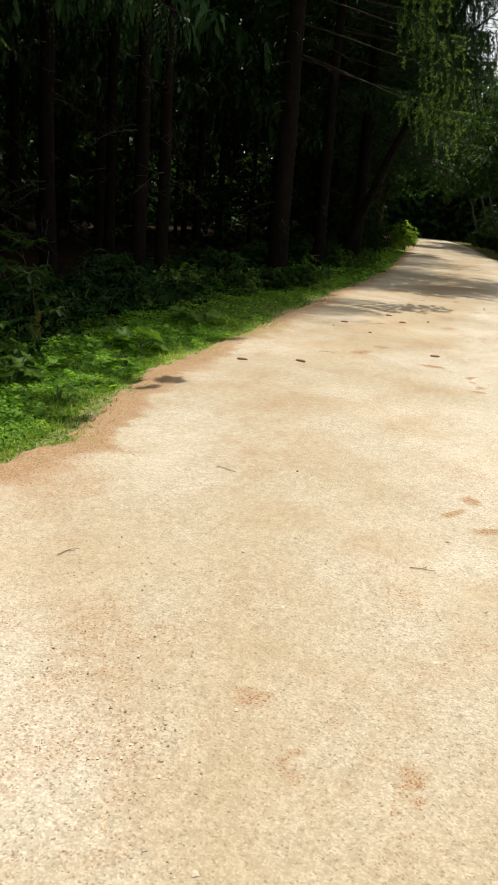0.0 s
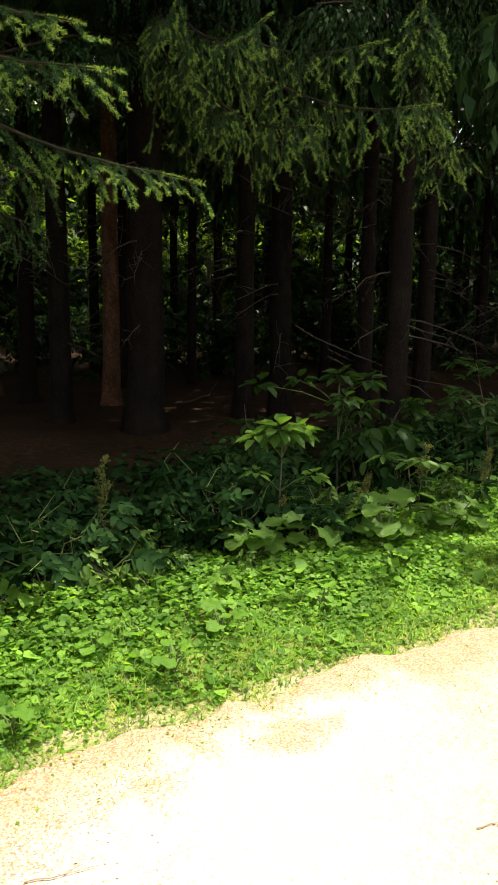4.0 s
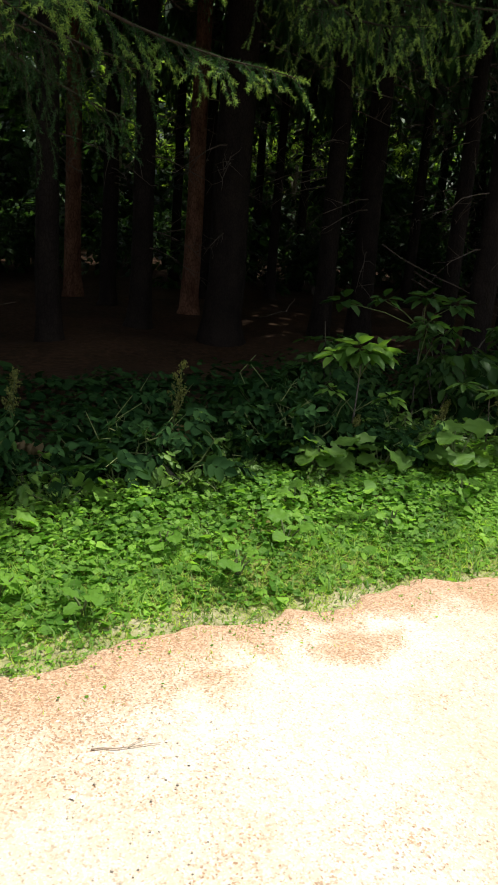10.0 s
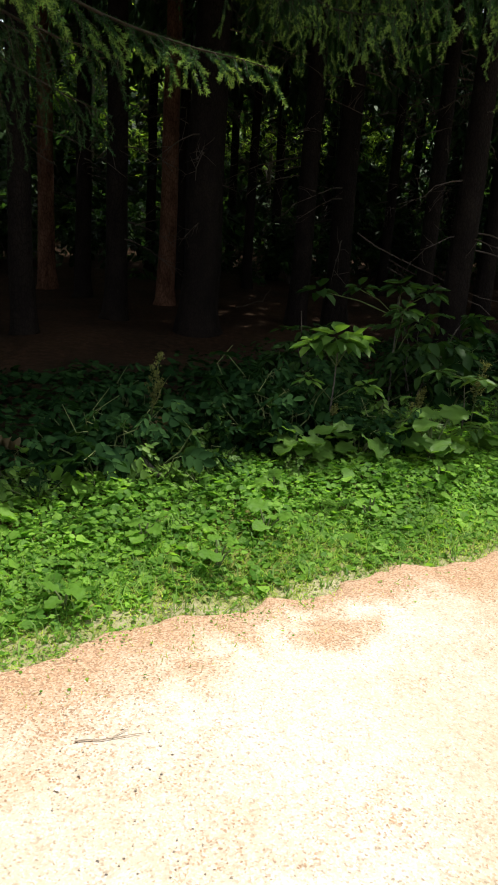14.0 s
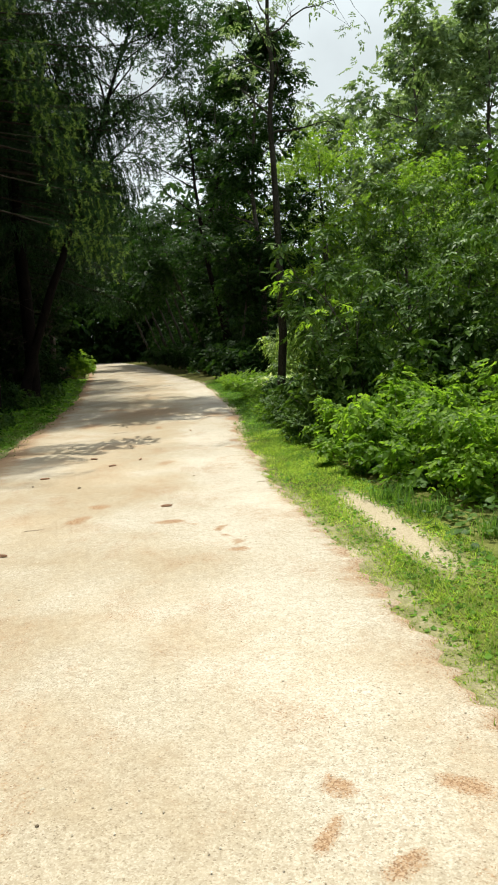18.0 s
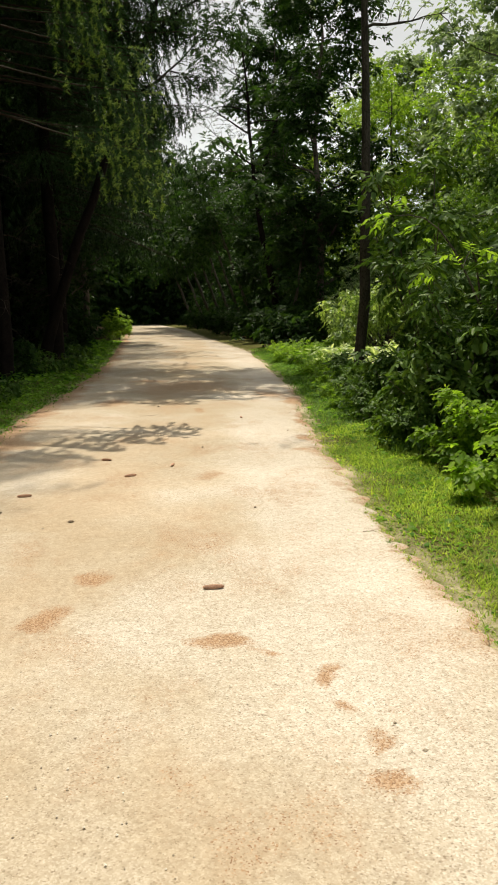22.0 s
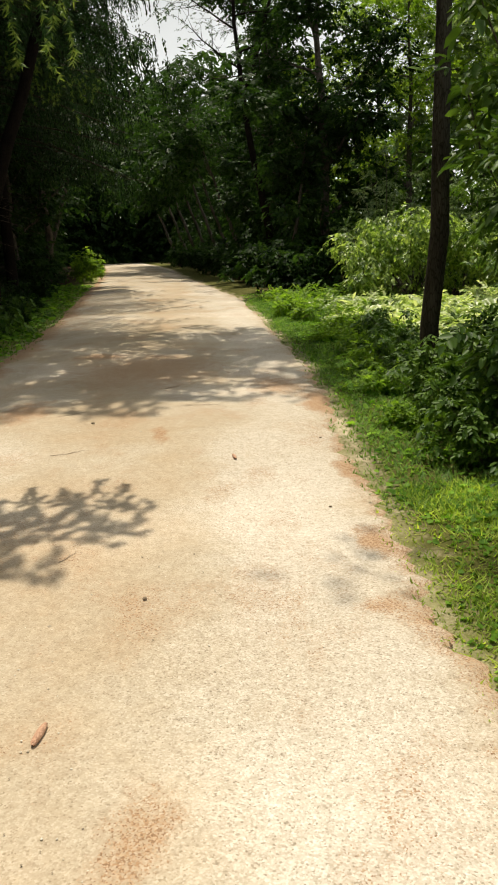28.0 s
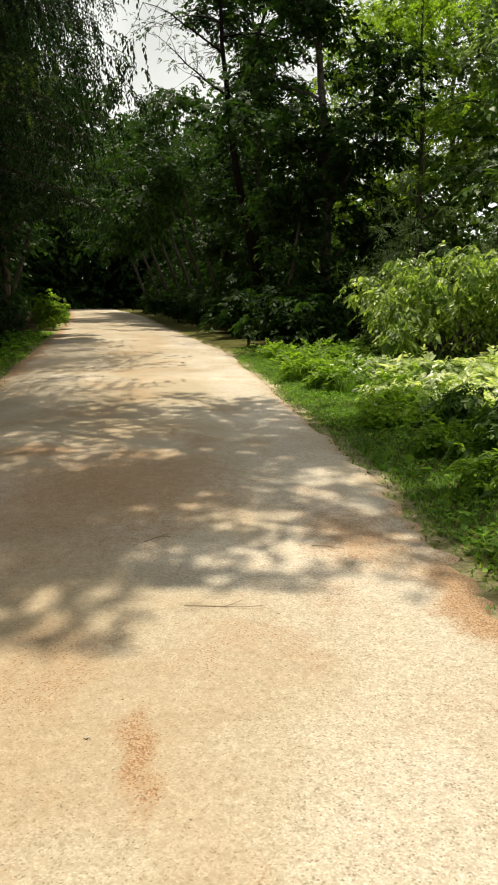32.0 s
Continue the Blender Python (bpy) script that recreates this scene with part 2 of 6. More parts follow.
def soil_material():
    """Ground beside the road: dark needle duff, with paler soil near the verge."""
    m, nt, p, out = nodes_of("forest_soil")
    pos = position(nt)
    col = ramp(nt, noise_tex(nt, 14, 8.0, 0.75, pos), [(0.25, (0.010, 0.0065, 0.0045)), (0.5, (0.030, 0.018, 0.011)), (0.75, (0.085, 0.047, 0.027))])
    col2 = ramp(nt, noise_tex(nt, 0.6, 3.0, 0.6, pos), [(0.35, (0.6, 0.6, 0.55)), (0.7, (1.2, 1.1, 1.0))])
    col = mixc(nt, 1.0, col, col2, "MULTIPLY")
    at = nt.nodes.new("ShaderNodeAttribute")
    at.attribute_name = "verge"
    green = ramp(nt, noise_tex(nt, 9, 5.0, 0.7, pos), [(0.3, (0.11, 0.12, 0.03)), (0.7, (0.24, 0.25, 0.075))])
    col = mixc(nt, at.outputs["Fac"], col, green)
    sn = nt.nodes.new("ShaderNodeAttribute")
    sn.attribute_name = "sand"
    sm = nt.nodes.new("ShaderNodeMath")
    sm.operation = "MULTIPLY_ADD"
    sm.inputs[1].default_value = 0.8
    nt.links.new(noise_tex(nt, 6, 6.0, 0.75, pos), sm.inputs[0])
    nt.links.new(sn.outputs["Fac"], sm.inputs[2])
    grit = ramp(nt, noise_tex(nt, 60, 5.0, 0.7, pos), [(0.3, (0.36, 0.28, 0.18)), (0.7, (0.62, 0.53, 0.39))])
    col = mixc(nt, ramp(nt, sm.outputs[0], [(0.55, (0, 0, 0)), (0.95, (1, 1, 1))]), col, grit)
    nt.links.new(col, p.inputs["Base Color"])
    p.inputs["Roughness"].default_value = 0.95
    p.inputs["Specular IOR Level"].default_value = 0.05
    bump(nt, p, noise_tex(nt, 30, 6.0, 0.7, pos), 0.8, 0.02)
    return m


def plain_material(name, a, b, scale=40.0, rough=0.8, depth=0.002):
    m, nt, p, out = nodes_of(name)
    tc = nt.nodes.new("ShaderNodeTexCoord")
    n = noise_tex(nt, scale, 5.0, 0.65, tc.outputs["Object"])
    nt.links.new(ramp(nt, n, [(0.3, a), (0.7, b)]), p.inputs["Base Color"])
    p.inputs["Roughness"].default_value = rough
    p.inputs["Specular IOR Level"].default_value = 0.12
    bump(nt, p, n, 0.6, depth)
    return m


def island_material(name, stops, rough=0.85):
    m, nt, p, out = nodes_of(name)
    g = nt.nodes.new("ShaderNodeNewGeometry")
    nt.links.new(ramp(nt, g.outputs["Random Per Island"], stops), p.inputs["Base Color"])
    p.inputs["Roughness"].default_value = rough
    return m


M_GRAVEL, M_SOIL = gravel_material(), soil_material()
# spruce needles with shade, and lit and dark clumps, put into the colour
M_NEEDLE_SHADED = leaf_material("shaded_needles", (0.009, 0.023, 0.009), (0.032, 0.058, 0.021), 0.15, 0.5, 1.3, 1.5, 0.06, (0.6, 0.4), ((0.40, 0.43, 0.45), (1.5, 1.45, 1.3)))
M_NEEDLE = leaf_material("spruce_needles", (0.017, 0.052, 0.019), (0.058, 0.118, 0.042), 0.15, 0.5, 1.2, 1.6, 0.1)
M_NEEDLE_NEW = leaf_material("spruce_new_needles", (0.095, 0.185, 0.038), (0.30, 0.40, 0.10), 0.2, 0.5, 1.2, 1.7, 0.12)
# far below real bark tone, so the stand's shade is in the colour
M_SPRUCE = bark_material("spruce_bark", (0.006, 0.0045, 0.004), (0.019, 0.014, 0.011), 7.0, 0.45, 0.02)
M_PINE = bark_material("red_bark", (0.045, 0.020, 0.013), (0.15, 0.075, 0.046), 6.0, 0.35, 0.025)
M_BARK = bark_material("grey_bark", (0.05, 0.042, 0.034), (0.19, 0.165, 0.14), 9.0, 0.2, 0.012)
M_ASH = bark_material("dark_grey_bark", (0.020, 0.018, 0.013), (0.066, 0.062, 0.046), 9.0, 0.2, 0.012)
M_BOUGH = plain_material("bough_bark", (0.022, 0.015, 0.010), (0.06, 0.042, 0.028), 60.0)
M_TWIG = plain_material("dead_twig", (0.032, 0.024, 0.018), (0.10, 0.078, 0.060), 60.0)
M_STICK = plain_material("dry_stick", (0.22, 0.165, 0.115), (0.40, 0.32, 0.24), 60.0)
M_STEM = plain_material("green_stem", (0.06, 0.09, 0.03), (0.14, 0.16, 0.06), 30.0)
M_LEAF = leaf_material("leaf_mid", (0.040, 0.092, 0.017), (0.135, 0.230, 0.042), 0.27, 0.45, 0.9, 1.35)
M_LEAF_Y = leaf_material("leaf_light", (0.095, 0.185, 0.022), (0.28, 0.41, 0.065), 0.5, 0.45, 0.9, 1.9)
M_LEAF_L = leaf_material("leaf_soft", (0.10, 0.19, 0.026), (0.30, 0.42, 0.07), 0.45, 0.45, 0.9, 1.8)
# own colour of the dark trees; in thickets and far woods, painted shade
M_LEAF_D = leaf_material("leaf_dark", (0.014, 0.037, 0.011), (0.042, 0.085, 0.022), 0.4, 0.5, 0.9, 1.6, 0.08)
M_LEAF_G = leaf_material("leaf_grey", (0.11, 0.17, 0.095), (0.30, 0.38, 0.24), 0.4, 0.45)
# wilted pale leaves; the palest, here and on the vine, paint sun glints
M_LEAF_P = leaf_material("leaf_pale", (0.26, 0.37, 0.12), (0.76, 0.79, 0.58), 0.45, 0.35, 0.9, 1.5, 0.5)
M_VINE = leaf_material("vine_leaf", (0.075, 0.15, 0.03), (0.44, 0.54, 0.20), 0.45, 0.35, 0.9, 1.6, 0.3)
M_CLOVER = leaf_material("verge_leaf", (0.066, 0.170, 0.020), (0.25, 0.44, 0.065), 0.45, 0.55, 2.0)
M_GRASS = leaf_material("grass_blade", (0.072, 0.16, 0.026), (0.23, 0.36, 0.085), 0.4, 0.5, 2.0)
M_GRASS_Y = leaf_material("short_grass", (0.18, 0.28, 0.035), (0.48, 0.57, 0.14), 0.5, 0.5, 2.0)
M_BURDOCK = leaf_material("burdock_leaf", (0.068, 0.15, 0.028), (0.14, 0.24, 0.048), 0.4, 0.5, 4.0)
# leaf green darkened far down: the shade below the spruces is in it
M_UNDER_SHADED = leaf_material("shaded_undergrowth_leaf", (0.008, 0.025, 0.009), (0.030, 0.070, 0.021), 0.22, 0.75, 0.9, 1.5, 0.02)
M_DRY = leaf_material("withered_leaf", (0.09, 0.06, 0.035), (0.25, 0.19, 0.11), 0.3, 0.7)
M_SEED = leaf_material("seed_spike", (0.09, 0.10, 0.03), (0.20, 0.20, 0.07), 0.3, 0.7)
M_STONE = island_material("pebbles", [(0.0, (0.30, 0.24, 0.17)), (0.5, (0.52, 0.45, 0.35)), (1.0, (0.74, 0.68, 0.58))])
M_CONE = plain_material("cone_scale", (0.40, 0.22, 0.145), (0.66, 0.42, 0.29), 90.0)
M_CLOD = plain_material("dark_clod", (0.08, 0.058, 0.04), (0.24, 0.18, 0.12), 60.0)


# ---- mesh tools ----
def mesh_np(name, V, F, mat, smooth=True):
    V, F = np.asarray(V, np.float32), np.asarray(F, np.int32)
    me = bpy.data.meshes.new(name)
    me.vertices.add(len(V))
    me.vertices.foreach_set("co", V.ravel())
    me.loops.add(F.size)
    me.loops.foreach_set("vertex_index", F.ravel())
    me.polygons.add(len(F))
    me.polygons.foreach_set("loop_start", np.arange(0, F.size, F.shape[1], dtype=np.int32))
    me.update(calc_edges=True)
    if not smooth:
        me.shade_flat()
    me.materials.append(mat)
    return me


def part(name, me, parent, label=""):
    ob = new(name, me)
    ob.parent = parent
    return tagged(ob, label)


def join(pieces):
    """Joins (V, F) pieces of one face size."""
    vs, fs, k = [], [], 0
    for V, F in pieces:
        vs.append(V)
        fs.append(np.asarray(F) + k)
        k += len(V)
    return np.concatenate(vs), np.concatenate(fs)


def unit(a):
    return a / np.maximum(np.linalg.norm(a, axis=-1, keepdims=True), 1e-9)


def tube(pts, radii, sides=8, rough=0.0, close=True):
    """A tapering tube of quads along a line of points."""
    pts, radii = np.asarray(pts, float), np.asarray(radii, float)
    n = len(pts)
    tang = unit(np.gradient(pts, axis=0))
    ref = np.where(np.abs(tang[:, 2:3]) > 0.9, np.array([[1.0, 0, 0]]), np.array([[0, 0, 1.0]]))
    a = unit(np.cross(tang, ref))
    b = np.cross(tang, a)
    th = np.linspace(0, 2 * np.pi, sides, endpoint=False)
    r = radii[:, None] * (1 + rough * rng.standard_normal((n, sides)))
    V = (pts[:, None] + r[..., None] * (np.cos(th)[None, :, None] * a[:, None] + np.sin(th)[None, :, None] * b[:, None])).reshape(-1, 3)
    i, j = np.meshgrid(np.arange(n - 1), np.arange(sides), indexing="ij")
    k = (j + 1) % sides
    F = np.stack([i * sides + j, i * sides + k, (i + 1) * sides + k, (i + 1) * sides + j], -1).reshape(-1, 4)
    return V, F


def leaf_quads(P, D, U, L, W, droop=0.2):
    """Cheaper pointed leaves of one bent quad, for crowns farther off."""
    D = unit(D)
    S = unit(np.cross(D, U))
    N = np.cross(S, D)
    L, W = np.asarray(L)[:, None], np.asarray(W)[:, None]
    mid = P + D * L * 0.45 + N * L * 0.06
    V = np.stack([P, mid + S * W / 2, P + D * L - N * L * droop, mid - S * W / 2], 1).reshape(-1, 3)
    return V, np.arange(len(V)).reshape(-1, 4)


def leaves(P, D, U, L, W, fold=0.18, droop=0.15):
    """Oval leaves, folded along the middle: base P, direction D, upper side about U, length L, width W."""
    D = unit(D)
    S = unit(np.cross(D, U))
    N = np.cross(S, D)
    L, W = np.asarray(L)[:, None], np.asarray(W)[:, None]
    up = N * W * fold
    V = np.stack([P, P + D * L * 0.28 + S * W * 0.48 + up, P + D * L * 0.70 + S * W * 0.40 + up - N * L * droop * 0.5, P + D * L - N * L * droop,
                  P + D * L * 0.70 - S * W * 0.40 + up - N * L * droop * 0.5, P + D * L * 0.28 - S * W * 0.48 + up], 1).reshape(-1, 3)
    k = np.arange(len(P))[:, None] * 6
    F = np.concatenate([k + np.array([[0, 1, 2, 3]]), k + np.array([[0, 3, 4, 5]])], 0)
    return V, F


def blades(P, H, lean, W, short=False):
    """Bent grass blades of three triangles, or of one where they are short."""
    n = len(P)
    a = rng.uniform(0, 2 * np.pi, n)
    out = np.stack([np.cos(a), np.sin(a), np.zeros(n)], 1)
    side = np.stack([-np.sin(a), np.cos(a), np.zeros(n)], 1) * (W / 2)[:, None]
    up = np.array([0, 0, 1.0])
    m = P + out * (H * lean * 0.35)[:, None] + up * (H * 0.55)[:, None]
    t = P + out * (H * lean)[:, None] + up * (H * (1 - 0.45 * lean))[:, None]
    if short:
        return np.stack([P - side, P + side, t], 1).reshape(-1, 3), np.arange(3 * n).reshape(-1, 3)
    V = np.stack([P - side, P + side, m - side * 0.7, m + side * 0.7, t], 1).reshape(-1, 3)
    k = np.arange(n)[:, None] * 5
    F = np.concatenate([k + np.array([[0, 1, 2]]), k + np.array([[1, 3, 2]]), k + np.array([[2, 3, 4]])], 0)
    return V, F


def rand_dirs(n, up=0.0):
    d = rng.standard_normal((n, 3))
    d[:, 2] += up
    return unit(d)


def thing(name, x, y, z=0.0, label="", category="", group="", kind=""):
    e = new(name)
    e.empty_display_size = 0.2
    e.matrix_world = pose(x, y, z)
    return tagged(e, label, category, group, kind)


# ---- the plan ----
def left_rim(y):
    return np.interp(y, [-60, 0, 0.4, 0.8, 1.2, 1.45, 1.8, 2.05, 2.3, 2.6, 3.1, 3.6, 4.4, 5.5, 8, 12, 16, 21, 27, 34, 44, 62, 79, 100], [-2.5, -2.42, -2.43, -2.45, -2.36, -2.31, -2.32, -2.28, -2.22, -2.17, -2.22, -2.34, -2.50, -2.66, -2.75, -2.98, -3.12, -3.25, -3.65, -4.4, -5.3, -7.3, -9.6, -13.2])


def right_rim(y):
    return np.interp(y, [-60, 2, 5, 7, 9, 12.5, 15.4, 17, 20, 23, 27, 33, 40, 52, 63, 74, 100], [1.2, 1.15, 1.06, 1.0, 0.85, 0.80, 0.88, 1.02, 1.08, 1.0, 0.95, 0.72, -0.1, -1.6, -2.6, -4.1, -8.4])


# damp brown blots on the road: x, y, half widths, strength; those at y 17.8 and 19.2 also paint the tree shadow browner
SOIL_AND_SHADOW = [(0.35, 3.18, 0.06, 0.09, 0.85), (0.29, 2.98, 0.045, 0.11, 0.8), (0.82, 3.21, 0.10, 0.10, 0.8), (0.47, 3.11, 0.06, 0.08, 0.55), (0.52, 2.77, 0.11, 0.08, 0.65), (-0.04, 2.6, 0.2, 0.15, 0.3),
        (-1.14, 7.77, 0.12, 0.20, 0.75), (-0.99, 8.36, 0.12, 0.20, 0.65), (-0.65, 8.5, 0.2, 0.12, 0.4), (-0.29, 7.50, 0.17, 0.08, 0.85), (-0.10, 7.44, 0.10, 0.06, 0.6), (0.15, 7.22, 0.06, 0.09, 0.75), (0.18, 6.95, 0.05, 0.13, 0.62),
        (0.24, 6.70, 0.06, 0.13, 0.68), (0.28, 6.45, 0.07, 0.11, 0.72), (-0.39, 11.0, 0.16, 0.35, 0.55), (-0.5, 14.5, 0.4, 2.2, 0.16), (-0.6, 15.65, 0.09, 0.4, 0.68), (-1.8, 20.7, 0.6, 0.5, 0.6), (-0.9, 20.4, 0.5, 0.4, 0.55),
        (1.0, 16.8, 0.3, 0.8, 0.8), (-0.2, 0.93, 0.12, 0.08, 0.6), (0.0, 0.7, 0.05, 0.12, 0.65), (0.35, 0.65, 0.06, 0.2, 0.6), (-2.07, 1.45, 0.2, 0.3, 0.6), (-2.1, 0.85, 0.2, 0.2, 0.55), (0.72, 10.7, 0.15, 0.3, 0.45),
        (-2.05, 16.8, 0.4, 0.8, 0.6), (-1.5, 12.0, 0.5, 2.5, 0.25), (-0.7, 18.8, 0.6, 1.2, 0.35), (-1.0, 19.2, 1.7, 2.3, 0.52), (0.6, 17.8, 0.5, 1.0, 0.55), (0.75, 13.1, 0.16, 0.35, 0.7), (0.62, 12.3, 0.25, 0.12, 0.55), (0.85, 14.4, 0.15, 0.5, 0.75), (-1.1, 13.2, 0.7, 1.6, 0.33)]


# rain-washed pale patches: x, y, half widths, strength
WASHED = [(-0.54, 8.0, 0.28, 0.5, 1.1), (0.0, 7.75, 0.25, 0.3, 0.9), (0.5, 7.9, 0.2, 0.35, 1.0), (0.68, 9.6, 0.2, 0.8, 0.8), (0.5, 12.7, 0.3, 0.7, 1.0), (0.05, 13.7, 0.12, 1.0, 0.8), (0.3, 15.4, 0.3, 0.5, 1.0),
          (0.3, 9.5, 0.3, 0.2, 0.9), (-0.64, 0.45, 0.25, 0.3, 0.8), (0.4, 2.35, 0.15, 0.25, 0.9), (0.2, 11.3, 0.25, 1.2, 0.7), (-0.5, 14.2, 0.3, 1.3, -0.8), (-1.3, 10.5, 0.6, 1.5, -0.6), (0.6, 4.4, 0.3, 0.6, -0.4)]


def ragged(y, seed):
    """An uneven edge: random offsets at three spacings."""
    r = np.random.default_rng(seed)
    y = np.asarray(y, float)
    out = 0.0
    for gap, amp in ((0.9, 0.045), (0.27, 0.030), (0.09, 0.022)):
        knots = np.arange(-31, 101, gap)
        out = out + amp * np.interp(y, knots, r.normal(0, 1, len(knots)))
    return out


def sandy(x, y):
    """Bare sandy ground in the right verge, and scuffed spots along the rims."""
    return 0.34 * np.exp(-((x - left_rim(y) + 0.08) / 0.2) ** 2) + 0.95 * np.exp(-((x - 1.56 + 0.05 * (y - 7.2)) / 0.17) ** 2) * np.exp(-((y - 7.0) / 1.6) ** 4) + 0.42 * np.exp(-((x - right_rim(y) - 0.06) / 0.14) ** 2) + 0.45 * np.clip(14 * ragged(y, 9) - 0.3, 0, 1) * np.exp(-((x - right_rim(y) - 0.05) / 0.2) ** 2)


def build_ground():
    xs = np.concatenate([[-420, -200, -110, -70, -48, -36], np.arange(-30, -9, 1.0), np.arange(-9, 6.0, 0.2), np.arange(6, 24, 1.0), [30, 40, 60, 110, 200, 420]])
    ys = np.concatenate([[-400, -150, -60, -30, -14], np.arange(-8, 30, 0.25), np.arange(30, 98, 1.0), [105, 130, 180, 260, 420, 700]])
    X, Y = np.meshgrid(xs, ys)
    l, r = left_rim(Y), right_rim(Y)
    off = np.maximum(np.maximum(l - X, X - r), 0)
    Z = -0.03 + 0.05 * np.clip(off / 0.8, 0, 1) + np.clip(off - 0.5, 0, 2) * 0.03 * np.sin(X * 2.1 + Y * 1.3) * np.sin(Y * 0.9 - X)
    V = np.stack([X, Y, Z], -1).reshape(-1, 3)
    h, w = X.shape
    i, j = np.meshgrid(np.arange(h - 1), np.arange(w - 1), indexing="ij")
    F = np.stack([i * w + j, i * w + j + 1, (i + 1) * w + j + 1, (i + 1) * w + j], -1).reshape(-1, 4)
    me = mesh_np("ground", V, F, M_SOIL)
    a = me.attributes.new("verge", "FLOAT", "POINT")
    lv = np.where(X < l, np.clip(1.5 - (l - X), 0, 1), np.where(X > r, np.clip(2.2 - (X - r), 0, 1) * np.interp(Y, [7, 9], [1.0, 0.5]), 1))
    a.data.foreach_set("value", lv.ravel().astype(np.float32))
    s = me.attributes.new("sand", "FLOAT", "POINT")
    s.data.foreach_set("value", sandy(X, Y).ravel().astype(np.float32))
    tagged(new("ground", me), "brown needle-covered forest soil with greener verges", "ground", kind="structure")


def build_road():
    ys = np.concatenate([np.arange(-30, -1, 1.0), np.arange(-1, 18, 0.05), np.arange(18, 24, 0.12), np.arange(24, 99, 0.6)])
    u = np.linspace(0, 1, 56)
    L = left_rim(ys) - 0.06 + ragged(ys, 1)
    jag = np.random.default_rng(12).normal(0, 0.016, (2, len(ys))) * np.where((ys > -1) & (ys < 20), 1.0, 0.4)
    L = L + jag[0]
    R = right_rim(ys) + 0.04 + 0.45 * ragged(ys, 2) + 1.9 * jag[1]
    X = L[:, None] + (R - L)[:, None] * u[None]
    Y = np.repeat(ys[:, None], len(u), 1)
    crown = 0.028 * (1 - (2 * u - 1) ** 2)[None]
    Z = 0.004 + crown + 0.006 * np.sin(X * 3.1 + Y * 0.7) * np.sin(Y * 1.9 + X) - 0.012 * np.exp(-((X - 0.1) / 0.25) ** 2) - 0.012 * np.exp(-((X + 1.5) / 0.25) ** 2)
    Z[:, 0] = Z[:, -1] = -0.035
    V = np.stack([X, Y, Z], -1).reshape(-1, 3)
    h, w = X.shape
    i, j = np.meshgrid(np.arange(h - 1), np.arange(w - 1), indexing="ij")
    F = np.stack([i * w + j, i * w + j + 1, (i + 1) * w + j + 1, (i + 1) * w + j], -1).reshape(-1, 4)
    me = mesh_np("road", V, F, M_GRAVEL)
    a = me.attributes.new("rim", "FLOAT", "POINT")
    d = np.where(u < 0.5, np.clip(1 - (X - L[:, None]) / np.clip(0.62 + 3.0 * ragged(ys, 3), 0.2, 1.1)[:, None], 0, 1), np.clip(0.85 - (R[:, None] - X) / np.clip(0.24 + 1.6 * ragged(ys, 4), 0.06, 0.6)[:, None], 0, 1) * 0.75)
    strip = 0.64 * np.exp(-((X - L[:, None] - 0.17) / 0.19) ** 4) * (np.clip((Y - 2.2) / 0.6, 0, 1) * np.clip((9.0 - Y) / 3, 0, 1))
    a.data.foreach_set("value", np.maximum(d, strip + 0.45 * d).ravel().astype(np.float32))
    soil = np.zeros_like(X)
    wx = X + 0.03 * np.sin(Y * 9 + X * 4) + 0.02 * np.sin(Y * 21 - X * 13)
    wy = Y + 0.04 * np.sin(X * 8 + 1.3) + 0.03 * np.sin(X * 19 + Y * 7)
    for sx, sy, rx, ry, s in SOIL_AND_SHADOW:
        soil = np.maximum(soil, 0.95 * s * np.exp(-((wx - sx) / rx) ** 2 - ((wy - sy) / ry) ** 2))
    s = me.attributes.new("soil", "FLOAT", "POINT")
    s.data.foreach_set("value", soil.ravel().astype(np.float32))
    w = me.attributes.new("washed", "FLOAT", "POINT")
    band = np.exp(-((X - R[:, None] + 0.55) / 0.42) ** 2) * np.clip((Y - 2) / 3, 0, 1) - 0.7 * np.exp(-((X + 1.3) / 0.5) ** 2) * np.clip((Y - 6) / 4, 0, 1)
    for sx, sy, rx, ry, k in WASHED:
        band = band + k * np.exp(-((wx - sx) / rx) ** 2 - ((wy - sy) / ry) ** 2)
    w.data.foreach_set("value", band.ravel().astype(np.float32))
    tagged(new("road", me), "pale crushed limestone road with brown litter rims", "road", kind="structure")


build_ground()
build_road()


# ---- spruces ----
def brush(A, B, per_m, needle, width, r):
    """Needles all round the shoots from A to B."""
    ln = np.linalg.norm(B - A, axis=1)
    idx = np.repeat(np.arange(len(A)), np.maximum((ln * per_m).astype(int), 2))
    n = len(idx)
    base = A[idx] + (B - A)[idx] * r.random((n, 1))
    axis = unit(B - A)[idx]
    around = unit(np.cross(axis, r.standard_normal((n, 3))))
    d = unit(axis * r.uniform(0.55, 1.1, (n, 1)) + around + np.array([0, 0, 0.15]))
    side = unit(np.cross(d, r.standard_normal((n, 3)))) * width / 2
    V = np.stack([base - side, base + side, base + d * (needle * r.uniform(0.75, 1.15, (n, 1)))], 1).reshape(-1, 3)
    return V, np.arange(3 * n).reshape(-1, 3)


